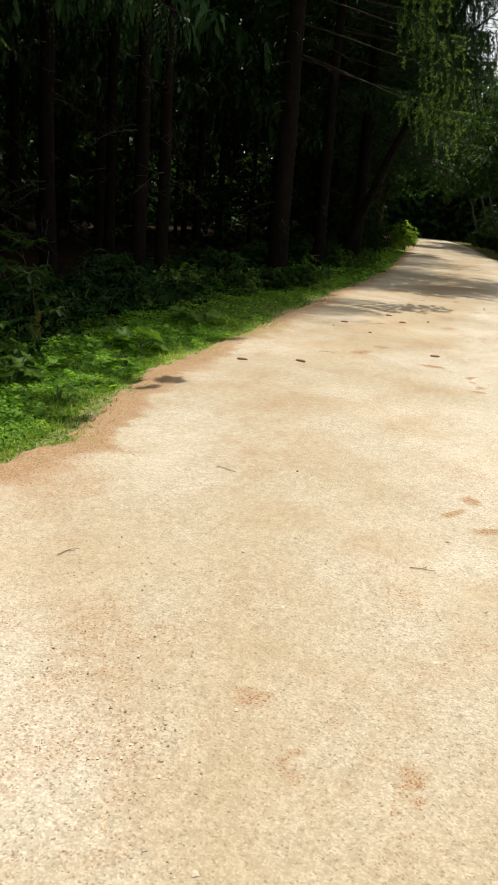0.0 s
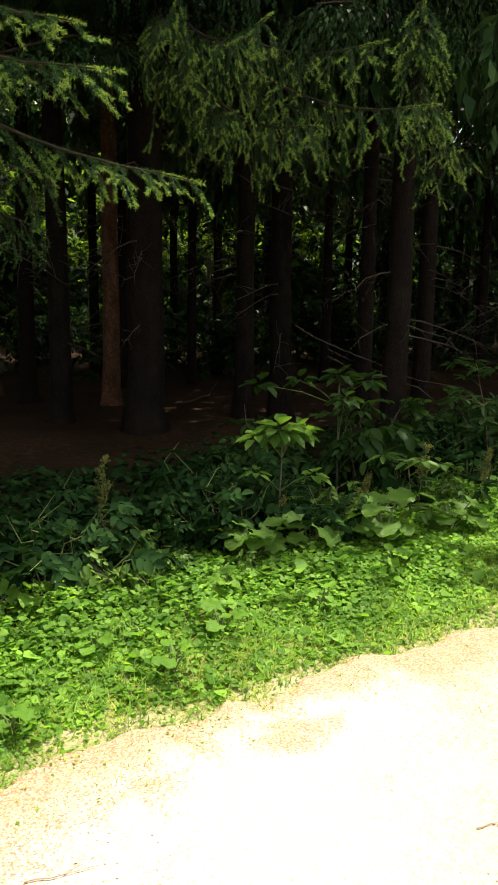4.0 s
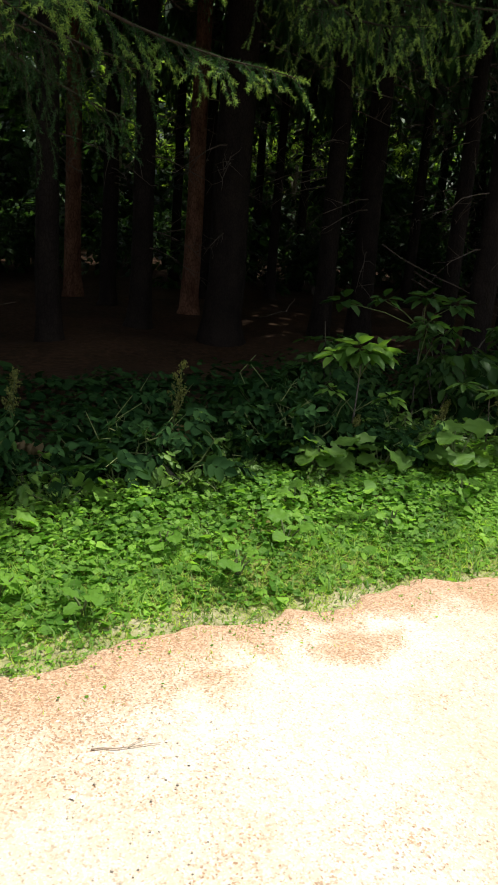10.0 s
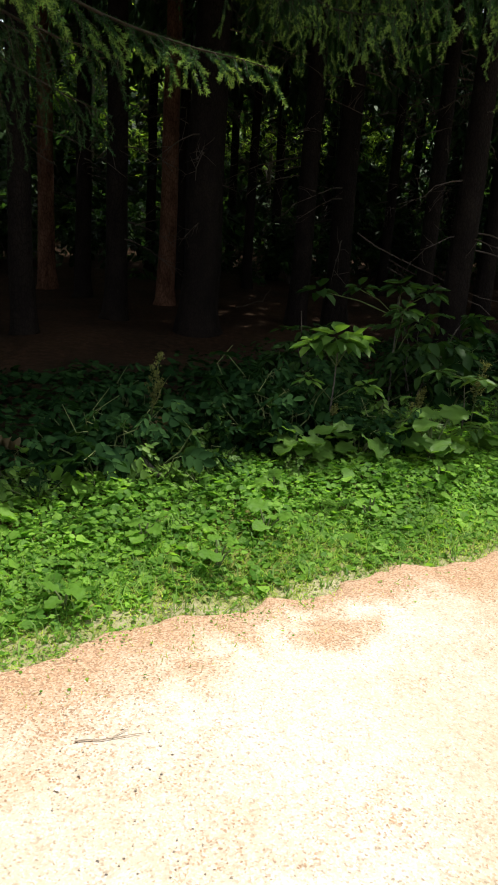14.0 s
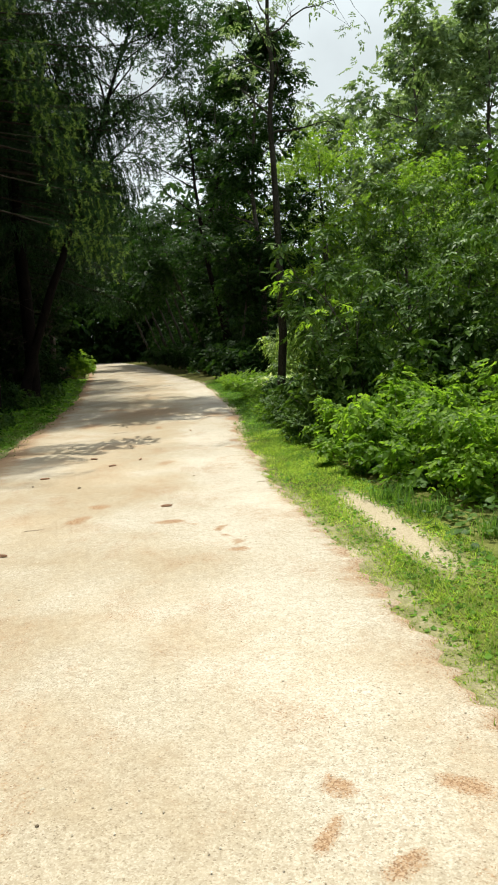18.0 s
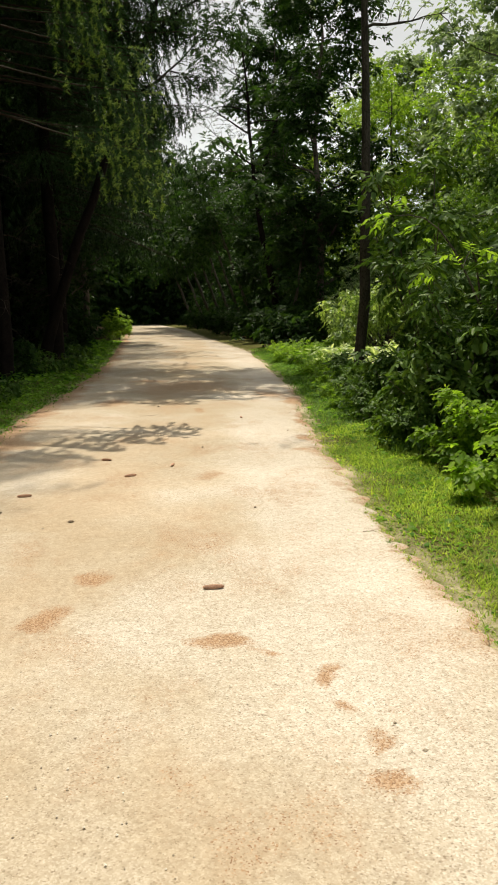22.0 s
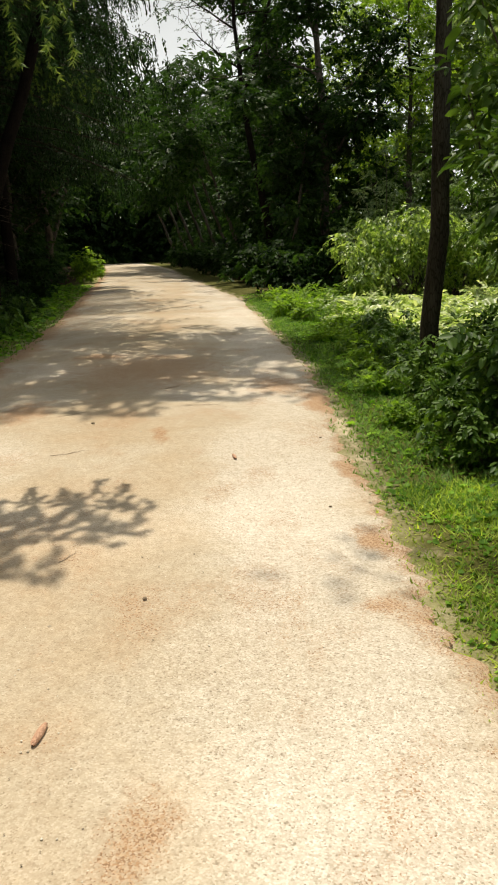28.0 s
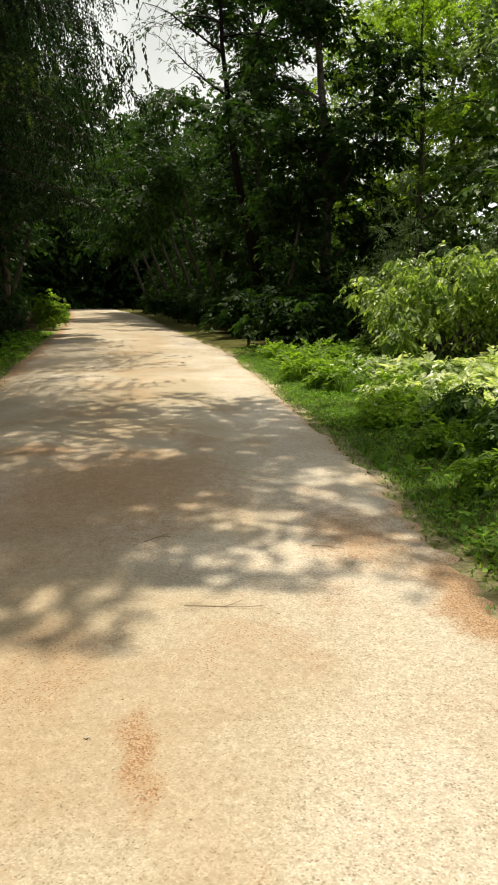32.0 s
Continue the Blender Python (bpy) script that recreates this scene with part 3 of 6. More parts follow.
def hero_bough(tree, p0, p1, seed, sag=0.12, hang=0.5, reach=0.42, start=0.25, step=0.055, per_m=560, needle=0.025, mats=None, tuft=(0.06, 0.10), thick=0.0039):
    """A long spruce bough from p0 on the trunk to its tip p1: bare wood, feathered branchlets, fresh light shoots at their ends."""
    r = np.random.default_rng(seed)
    org = np.array(tree.matrix_basis.translation)
    p0, p1 = np.array(p0) - org, np.array(p1) - org
    ln = np.linalg.norm(p1 - p0)
    s = np.linspace(0, 1, 16)
    line = p0 + (p1 - p0) * s[:, None] + np.array([0, 0, -1.0]) * (sag * ln * (np.sin(np.pi * s ** 1.3) - 0.25 * np.sin(2 * np.pi * s)))[:, None] + np.cumsum(r.normal(0, 0.006, (16, 3)), 0) * s[:, None]
    at = lambda q: np.stack([np.interp(q, s, line[:, k]) for k in range(3)], -1)
    wood = [tube(line, np.interp(s, [0, 1], [0.010 + 0.004 * ln, 0.003]), 6, 0.06)]
    old, fresh = [], []
    q, i = start, 0
    while q < 1.0:
        along = unit(at(min(q + 0.04, 1.0)) - at(q - 0.04))
        lat = unit(np.cross(along, [0, 0, 1.0])) * (1 if i % 2 else -1)
        grow = reach * (0.30 + 0.70 * np.sin(np.pi * (0.18 + 0.80 * (q - start) / (1 - start)))) * r.uniform(0.55, 1.15)
        k = np.linspace(0, 1, 7)[:, None]
        way = along * 0.75 + lat * r.uniform(0.35, 0.8)
        p = at(q) + way * grow * (k - 0.35 * hang * k ** 2) + np.array([0, 0, -1.0]) * hang * grow * r.uniform(0.7, 1.3) * k ** 1.5 + r.normal(0, 0.010, (7, 3)) * k
        wood.append(tube(p, np.linspace(0.0045, 0.0015, 7), 4))
        old += [(p[j], p[j + 1]) for j in range(1, 5)]
        fresh += [(p[5], p[6])]
        g = 0.03
        while g < grow:
            f = g / grow
            b = np.array([np.interp(f, k[:, 0], p[:, c]) for c in range(3)])
            ax = unit(np.array([np.interp(min(f + 0.1, 1), k[:, 0], p[:, c]) for c in range(3)]) - b + along * 1e-4)
            sd = unit(np.cross(ax, [0.05, 0.05, 1.0])) * r.choice([-1, 1])
            m = b + (ax * 0.85 + sd * 0.65 + np.array([0, 0, -0.45 * hang])) * r.uniform(0.07, 0.17) * (1.25 - 0.6 * f)
            old.append((b, b + (m - b) * 0.55))
            fresh.append((b + (m - b) * 0.5, m))
            g += r.uniform(*tuft)
        q += step / ln * r.uniform(0.7, 1.3)
        i += 1
    fresh += [(line[-2], line[-1]), (line[-1], line[-1] + unit(line[-1] - line[-2]) * 0.05)]
    old += [(line[j], line[j + 1]) for j in range(9, 14)]
    b = part("bough", mesh_np("bough", *join(wood), M_BOUGH), tree)
    part("needles", mesh_np("needles", *brush(np.array([a for a, _ in old]), np.array([e for _, e in old]), per_m, needle, thick, r), (mats or (M_NEEDLE, M_NEEDLE_NEW))[0]), b)
    part("fresh_growth", mesh_np("fresh_growth", *brush(np.array([a for a, _ in fresh]), np.array([e for _, e in fresh]), per_m, needle, thick, r), (mats or (M_NEEDLE, M_NEEDLE_NEW))[1]), b, "lighter green young shoots")


def crude_bough(n, seed, k=1.0):
    """Needle shoots of a bough: branchlets hang from its line on both sides, each set with shoots like a feather."""
    r = np.random.default_rng(seed)
    if k >= 0.9:
        P = np.stack([2.4 * r.random(n) ** 0.8, r.uniform(-0.5, 0.5, n), -r.uniform(0, 0.9, n)], 1)
        D = np.stack([r.uniform(-0.4, 0.8, n), r.uniform(-0.8, 0.8, n), -r.uniform(-0.05, 0.85, n)], 1)
        return leaf_quads(P, D, np.array([[0, 0.3, 1.0]]) + r.normal(0, 0.5, (n, 3)), k * r.uniform(0.20, 0.36, n), k * r.uniform(0.055, 0.10, n))
    per = 17 if n > 900 else 11
    m = max(n // per, 3)
    s0 = np.linspace(0.12, 1.0, m) + r.normal(0, 0.02, m)
    side = np.where(np.arange(m) % 2, 1.0, -1.0)
    base = np.stack([s0 * 2.4, 0.05 * np.sin(s0 * 5 + seed), -0.62 * np.clip(s0, 0, 2) ** 1.7 + 0.16 * np.clip(s0 - 0.7, 0, 1)], 1)
    out = 0.72 * (1.08 - 0.8 * s0) * r.uniform(0.5, 1.15, m)
    hang = 0.66 * (0.3 + 0.7 * np.sin(np.pi * np.clip(s0, 0, 1) * 0.9)) * r.uniform(0.35, 1.2, m)
    f = np.linspace(0.12, 1.0, per)[None]
    X = base[:, 0:1] + 0.35 * out[:, None] * f
    Y = base[:, 1:2] + (side * out)[:, None] * (1 - (1 - f) ** 1.8)
    Z = base[:, 2:3] - hang[:, None] * f ** 1.6
    P = np.stack([X, Y, Z], -1)
    ax = unit(np.gradient(P, axis=1))
    lat = unit(np.cross(ax, np.array([0.3, 0.2, 1.0])))
    sd = np.where(np.arange(per) % 2, 1.0, -1.0)[None, :, None]
    D = ax * 0.9 + lat * sd * (0.75 * (1 - f[..., None] * 0.7)) + np.array([0, 0, -0.15]) + r.normal(0, 0.2, P.shape)
    L = k * r.uniform(0.45, 0.75, (m, per)) * (1.15 - 0.35 * f)
    P, D, L = P.reshape(-1, 3), D.reshape(-1, 3), L.ravel()
    return leaf_quads(P, D, np.array([[0, 0.2, 1.0]]) + r.normal(0, 0.22, P.shape), L, L * r.uniform(0.30, 0.46, len(L)))


def shoot_bough(seed, mat, n, k):
    """A bough with its wood, for trees that stand some way off."""
    s = np.linspace(0, 1, 10)
    line = np.stack([s * 2.4, 0.05 * np.sin(s * 5 + seed), -0.62 * s ** 1.7 + 0.16 * np.clip(s - 0.7, 0, 1)], 1)
    return mesh_np("bough_stem", *tube(line, np.linspace(0.016, 0.004, 10), 5), M_BOUGH), mesh_np("bough_needles", *crude_bough(n, seed, k), mat)


MID = [shoot_bough(21 + k, m, 1300, 0.080) for k, m in enumerate((M_NEEDLE_SHADED, M_NEEDLE_SHADED, M_NEEDLE_SHADED, M_NEEDLE, M_NEEDLE_SHADED))]
COARSE = [shoot_bough(31 + k, m, 860, 0.085) for k, m in enumerate((M_NEEDLE_SHADED, M_NEEDLE_SHADED, M_NEEDLE))]


def crown_pieces(h0, h1, reach, whorls, per, n, seed, k=1.0, fine=0):
    r = np.random.default_rng(seed)
    out = []
    base = [crude_bough(n, seed * 10 + j, k) for j in range(3)]
    small = [crude_bough(85, seed * 10 + 5 + j, 0.5) for j in range(3)]
    high = [crude_bough(n // 3, seed * 10 + 8 + j, 1.25 * k) for j in range(3)] if k < 1 else base
    for i in range(whorls):
        f = i / (whorls - 1)
        z = h0 + (h1 - h0) * f
        sc = reach / 2.4 * (1.02 - 0.93 * f) * r.uniform(0.85, 1.1)
        for j in range(per):
            a = 2 * np.pi * (j + r.random() * 0.7) / per + i
            V, F = (small if i < fine else base if f < 0.55 else high)[r.integers(3)]
            c, s_ = np.cos(a), np.sin(a)
            out.append((V @ np.array([[c, s_, 0], [-s_, c, 0], [0, 0, 1.0]]) * sc + np.array([0, 0, z + r.uniform(-0.2, 0.2)]), F))
    return join(out)


def trunk_mesh(name, h, r0, mat, seed, sides=12):
    r = np.random.default_rng(seed)
    z = np.concatenate([[-0.15, 0.0, 0.12, 0.35], np.linspace(0.8, h, 16)])
    rad = r0 * np.interp(z, [-0.15, 0.0, 0.12, 0.35, 0.8, h], [1.7, 1.45, 1.25, 1.08, 1.0, 0.12])
    off = np.cumsum(r.normal(0, 0.012, (len(z), 2)), 0)
    off -= off[1]
    return mesh_np(name, *tube(np.column_stack([off, z]), rad, sides, 0.03), mat)


def dead_twigs_mesh(h0, h1, n, reach, seed):
    """Bare dead branches low on a trunk."""
    r = np.random.default_rng(seed)
    done = []
    for _ in range(n):
        out = []
        a, z, ln = r.uniform(0, 2 * np.pi), r.uniform(h0, h1), reach * r.uniform(0.35, 1.0)
        k = np.linspace(0, 1, 5)[:, None]
        d = np.array([np.cos(a), np.sin(a), 0])
        p = np.array([0, 0, z]) + d * ln * k + np.array([0, 0, -0.35 * ln]) * k ** 1.8 + r.normal(0, 0.03, (5, 3)) * k
        out.append(tube(p, np.array([0.012, 0.009, 0.006, 0.004, 0.002]), 4))
        for i in (1, 2, 3):
            for _ in range(2):
                q = p[i] + (p[i + 1] - p[i]) * r.random()
                e = q + unit(d * 0.7 + r.normal(0, 0.6, 3)) * ln * 0.3
                m = (q + e) / 2 + r.normal(0, 0.02, 3)
                out.append(tube([q, m, e], [0.004, 0.003, 0.0015], 3))
        done.append(mesh_np("dead_branch", *join(out), M_TWIG))
    return done


def deep_spruce(seed, r0, h, h0, mat, label, dead=16):
    """A spruce inside the stand: bare trunk, dead twigs, a crown high up."""
    e = thing("spruce_tree", 0, 0, 0, label, "tree", "spruces of the stand")
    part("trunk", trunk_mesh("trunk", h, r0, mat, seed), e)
    for me in dead_twigs_mesh(1.2, h0 + 1, dead, 1.5, seed + 1):
        part("dead_branch", me, e, "bare grey dead branch")
    part("crown", mesh_np("crown", *crown_pieces(h0, h, 3.2, 13, 6, 34, seed + 2, 1.0, 1), M_NEEDLE), e, "dark green needles")
    return e


DEEP = [deep_spruce(31, 0.17, 19, 6.2, M_SPRUCE, "tall spruce with a dark bare trunk and dead twigs", 26),
        deep_spruce(41, 0.13, 16, 6.0, M_SPRUCE, "slender spruce with a dark bare trunk", 28),
        deep_spruce(51, 0.15, 18, 6.5, M_PINE, "conifer with a reddish scaly trunk", 22)]


def place_copies(protos, spots):
    """spots: proto index, x, y, turn, scale. The first use of each takes the original itself."""
    used = set()
    for k, x, y, turn, sc in spots:
        ob = protos[k] if k not in used else copy_thing(protos[k], pose(x, y, 0, 0, 0, turn))
        used.add(k)
        ob.matrix_basis = pose(x, y, -0.02, 0, 0, turn) @ Matrix.Diagonal((sc, sc, sc, 1))


def polar(bearing, d):
    """A spot seen from where the walk begins: degrees to the left of the road, metres."""
    b = radians(bearing)
    return -0.14 - math.sin(b) * d, -0.31 + math.cos(b) * d


def plant_forest():
    r = np.random.default_rng(3)
    spots = []
    for k, b, d, sc in ((1, 72.5, 9.0, 1.05), (2, 70.8, 14.2, 1.0), (1, 68.4, 13.0, 1.0), (2, 62.4, 12.6, 0.95), (1, 61.3, 15.5, 0.9),
                        (1, 52.5, 10.8, 1.05), (0, 49.6, 11.2, 1.0), (1, 43.3, 10.4, 0.85), (1, 39.3, 11.4, 1.0), (1, 56.3, 16.0, 0.8), (1, 54.5, 19.0, 0.9), (1, 57.8, 21, 0.9),
                        (0, 33.0, 13.5, 0.9), (1, 46.5, 17.0, 0.9)):
        x, y = polar(b, d)
        spots.append((k, x, y, r.uniform(0, 360), sc))
    taken = [(s[1], s[2]) for s in spots] + [(-8.58, 4.59)]
    tries = 0
    while len(spots) < 62 and tries < 4000:
        tries += 1
        x, y = r.uniform(-24, -6.2), r.uniform(-9, 40)
        if min((x - a) ** 2 + (y - b) ** 2 for a, b in taken) < 5.3:
            continue
        # keep the sight lines between the trunks that stand in front
        if -2 < y < 14 and x > -13:
            continue
        taken.append((x, y))
        spots.append((int(r.integers(2)), x - 2.4 if y > 9 and x > -8.5 else x, y, r.uniform(0, 360), r.uniform(0.75, 1.1)))
    place_copies(DEEP, spots)


plant_forest()


def edge_spruce(x, y, r0, h, boughs, label, fine=None, seed=1, crown_from=6.0, reach=3.0, sprays=200, spray=0.30):
    """A spruce on the forest edge. boughs: height, direction (degrees from +x), length."""
    r = np.random.default_rng(seed)
    e = thing("spruce_tree", x, y, -0.02, label, "tree", "spruces along the road")
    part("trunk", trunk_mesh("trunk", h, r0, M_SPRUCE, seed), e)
    for me in dead_twigs_mesh(1.0, 6.0, 16, 1.4, seed + 1):
        part("dead_branch", me, e, "bare grey dead branch")
    part("crown", mesh_np("crown", *crown_pieces(crown_from, h, reach * 0.95, 15, 7, sprays, seed + 2, spray), M_NEEDLE_SHADED), e, "dark green needles")
    for n, (z, a, ln) in enumerate(boughs):
        lib = fine or MID
        stem, needles = lib[int(r.integers(len(lib)))]
        sc = ln / 2.5
        b = part("bough", stem, e)
        b.matrix_basis = pose(0, 0, z, r.uniform(-12, 12), r.uniform(-6, 8), a) @ Matrix.Diagonal((sc, sc * r.choice([-1, 1]), sc, 1))
        part("needles", needles, b)
    return e


def ring(z0, z1, n, a0, a1, ln, seed):
    r = np.random.default_rng(seed)
    return [(z0 + (z1 - z0) * i / max(n - 1, 1), r.uniform(a0, a1), ln * r.uniform(0.75, 1.1)) for i in range(n)]


big = edge_spruce(-8.58, 4.59, 0.235, 21, ring(4.6, 6.6, 14, -70, 30, 3.2, 60), "large spruce with a black trunk and hanging boughs", None, 61, 6.0, 3.8)
for n, (z, tip, hang, reach) in enumerate(((5.1, (-3.79, 4.23, 3.02), 0.95, 0.50), (4.7, (-4.69, 3.83, 2.95), 1.0, 0.52), (4.6, (-5.28, 3.51, 3.15), 1.0, 0.5), (5.3, (-4.16, 4.03, 3.48), 0.8, 0.5),
                                           (5.2, (-4.54, 3.25, 3.58), 0.95, 0.55), (4.9, (-5.56, 3.26, 3.55), 1.0, 0.5), (5.0, (-5.0, 4.5, 3.25), 0.9, 0.5), (5.3, (-5.2, 2.93, 3.80), 1.0, 0.5))):
    hero_bough(big, (-8.50, 4.59, z), tip, 811 + n, 0.05, hang, reach, 0.42, 0.12, 700, 0.026, None, (0.08, 0.14))
arm = edge_spruce(-5.6, 0.2, 0.16, 15, ring(4.4, 6.0, 6, -60, 10, 1.7, 64), "spruce with long boughs reaching over the verge", None, 71, 6.0, 1.7)
for n, (z, tip, hang, reach) in enumerate(((3.20, (-3.39, 1.86, 2.19), 0.55, 0.34), (3.45, (-3.36, 1.44, 2.59), 0.50, 0.36), (3.75, (-3.45, 1.34, 2.86), 0.4, 0.25), (3.35, (-3.60, 0.86, 2.42), 0.6, 0.42), (3.0, (-4.27, 1.57, 2.30), 0.9, 0.42),
                                           (3.1, (-4.47, 1.06, 2.36), 0.9, 0.45), (2.9, (-4.93, 1.66, 2.05), 1.0, 0.40), (3.9, (-3.5, 0.5, 2.9), 0.6, 0.42))):
    # boughs past the fourth take the shade-darkened needles
    hero_bough(arm, (-5.52, 0.26, z), tip, 831 + n, 0.03, hang, reach, 0.22, 0.08, 900 if n < 4 else 600, 0.023, None if n < 4 else (M_NEEDLE_SHADED, M_NEEDLE), (0.06, 0.10) if n < 4 else (0.08, 0.13))
# the second ring of boughs is added above view, only for shade
edge_spruce(-9.84, 3.98, 0.15, 17, ring(4.6, 6.0, 7, -40, 40, 2.8, 65) + ring(5.7, 7.4, 9, -12, 42, 2.2, 68), "slender spruce with a black trunk", MID, 67, 6.6, 2.6)
# added out of view, to block sky light from the undergrowth
edge_spruce(-5.6, -2.6, 0.15, 15, ring(4.4, 6.2, 9, -50, 60, 2.9, 66), "unseen spruce added at the forest edge for shade", MID, 75, 5.8, 3.0)
x0, y0 = polar(41.4, 9.5)
lit = edge_spruce(x0, y0, 0.155, 17, ring(4.6, 6.4, 12, -80, 10, 3.2, 82), "spruce with lit hanging boughs on the forest edge", None, 81, 6.0, 3.5)
for n, (z, tip) in enumerate(((4.6, (-3.95, 4.24, 3.75)), (4.4, (-4.3, 4.9, 3.3)), (4.2, (-4.6, 5.6, 3.0)))):
    hero_bough(lit, (x0 + 0.08, y0, z), tip, 851 + n, 0.05, 0.9, 0.5, 0.35, 0.12, 700, 0.026, None, (0.08, 0.14))
# outer boughs that hang in curtains over the verge: height on the trunk, reach across and along the road, drop, bare share
CURTAINS = {17.0: ((5.0, 4.05, -1.8, 1.35, 0.78), (4.9, 3.4, -2.1, 1.0, 0.78), (5.6, 4.0, -1.9, 1.2, 0.74), (6.2, 3.8, -1.8, 1.2, 0.74), (6.4, 3.3, -1.9, 1.0, 0.72), (7.0, 3.5, -1.9, 1.1, 0.74), (7.3, 3.0, -2.0, 0.9, 0.70),
                   (8.0, 2.9, -1.7, 0.9, 0.70), (9.0, 2.6, -1.6, 0.7, 0.65), (9.8, 2.2, -1.5, 0.6, 0.6)),
            21.8: ((6.6, 4.1, -0.7, 0.9, 0.62), (7.4, 3.7, -1.4, 0.9, 0.62), (8.0, 4.3, -1.0, 0.7, 0.62), (9.2, 4.0, -1.1, 0.6, 0.6), (10.3, 3.6, -1.4, 0.6, 0.5), (5.9, 3.6, -0.4, 0.9, 0.65), (6.5, 4.6, -0.9, 0.8, 0.5), (7.1, 5.0, -0.6, 0.8, 0.5), (7.7, 4.5, -1.3, 0.7, 0.5), (8.6, 5.0, -0.8, 0.7, 0.5), (9.7, 4.8, -0.9, 0.6, 0.5),
                   (10.8, 4.5, -0.6, 0.6, 0.5), (8.3, 3.7, -1.3, 0.8, 0.45), (6.9, 3.3, -1.2, 0.9, 0.5)),
            26.0: ((5.9, 2.1, -0.3, 0.5, 0.45), (5.6, 2.6, -0.1, 0.6, 0.5), (5.8, 1.6, -0.6, 0.5, 0.4), (6.6, 3.0, -0.6, 0.9, 0.5), (7.4, 3.4, -0.8, 0.9, 0.5), (8.3, 2.6, -1.2, 0.8, 0.5))}
for n, (x, y, r0, h, z0, reach) in enumerate(((-6.65, 12.8, 0.15, 15, 7.6, 3.0), (-6.3, 13.2, 0.13, 15, 7.8, 2.6), (-5.0, 17.0, 0.24, 20, 9.2, 2.5), (-5.2, 21.8, 0.17, 18, 7.6, 2.6), (-4.9, 26.0, 0.19, 18, 6.2, 2.8), (-5.4, 28.2, 0.18, 19, 5.8, 4.2), (-6.2, 33.5, 0.18, 18, 5.2, 5.2), (-7.4, 39.0, 0.18, 18, 5.0, 5.4))):
    tree = edge_spruce(x, y, r0, h, ring(z0 - 0.4, z0 + 6.0, 32, -110, 60, reach * 0.92, 90 + n), "tall spruce at the roadside with drooping boughs", MID if y < 22 else COARSE, 100 + 7 * n, z0 + 2.5, reach, 400 if y < 22 else 380, 0.115)
    r = np.random.default_rng(400 + n)
    for z, out, along, drop, bare in CURTAINS.get(y, ()):
        # sunlit boughs take the lighter needles, the others the shade-darkened copy
        hero_bough(tree, (x + 0.05, y, z), (x + out, y + along, z - drop), int(r.integers(1, 9999)), 0.02, r.uniform(1.1, 1.7), 0.60, bare, 0.10, 170, 0.062, (M_NEEDLE, M_NEEDLE_NEW) if y == 17.0 or z < 5.85 else (M_NEEDLE_SHADED, M_NEEDLE), (0.07, 0.12), 0.013)


# ---- broadleaved trees and shrubs ----
def wander(p0, d, ln, n, bend, r):
    pts, v = [np.array(p0, float)], unit(np.array(d, float))
    for _ in range(n):
        v = unit(v + r.normal(0, bend, 3))
        pts.append(pts[-1] + v * ln / n)
    return np.array(pts)


def clump_leaves(centres, radius, n, L, aspect, r, droop=0.2, flat=0.6, oval=False, per=7):
    """Leaf sprays gathered in clumps: each spray is a short twig with paired leaves and one at its end, lying outwards and drooping."""
    m = max(n // per, 1)
    k = r.integers(len(centres), size=m)
    d = unit(r.standard_normal((m, 3)) + np.array([0, 0, 0.2]))
    P = centres[k] + d * (0.85 * radius[k] * r.random(m) ** 0.45)[:, None] * np.array([1, 1, flat])
    A = unit(d * np.array([1, 1, 0.25]) + r.normal(0, 0.35, (m, 3)) - np.array([0, 0, droop]))
    U = np.array([[0, 0, 1.0]]) + r.normal(0, 0.28, (m, 3)) + 0.3 * d
    S = unit(np.cross(A, U))
    ln = L * r.uniform(0.65, 1.3, m)
    j = np.arange(per)
    f = (j // 2 / max(per // 2, 1))[None, :, None]
    side = np.where(j == per - 1, 0.0, np.where(j % 2, 1.0, -1.0))[None, :, None]
    stalk = ln[:, None, None] * per * 0.22
    base = P[:, None] + A[:, None] * stalk * f - np.array([0, 0, 1.0]) * stalk * 0.22 * f ** 2
    D = A[:, None] * np.where(side == 0, 1.0, 0.6) + S[:, None] * side * 0.8 + r.normal(0, 0.16, (m, per, 3)) - np.array([0, 0, 0.12 + 0.2 * droop])
    Uj = np.repeat(U[:, None], per, 1) + r.normal(0, 0.2, (m, per, 3))
    ll = np.repeat(ln[:, None], per, 1) * r.uniform(0.8, 1.15, (m, per))
    base, D, Uj, ll = base.reshape(-1, 3), D.reshape(-1, 3), Uj.reshape(-1, 3), ll.ravel()
    if oval:
        return leaves(base, D, Uj, ll, ll * aspect * r.uniform(0.8, 1.2, len(ll)), 0.12, 0.15)
    return leaf_quads(base, D, Uj, ll, ll * aspect * r.uniform(0.8, 1.2, len(ll)))


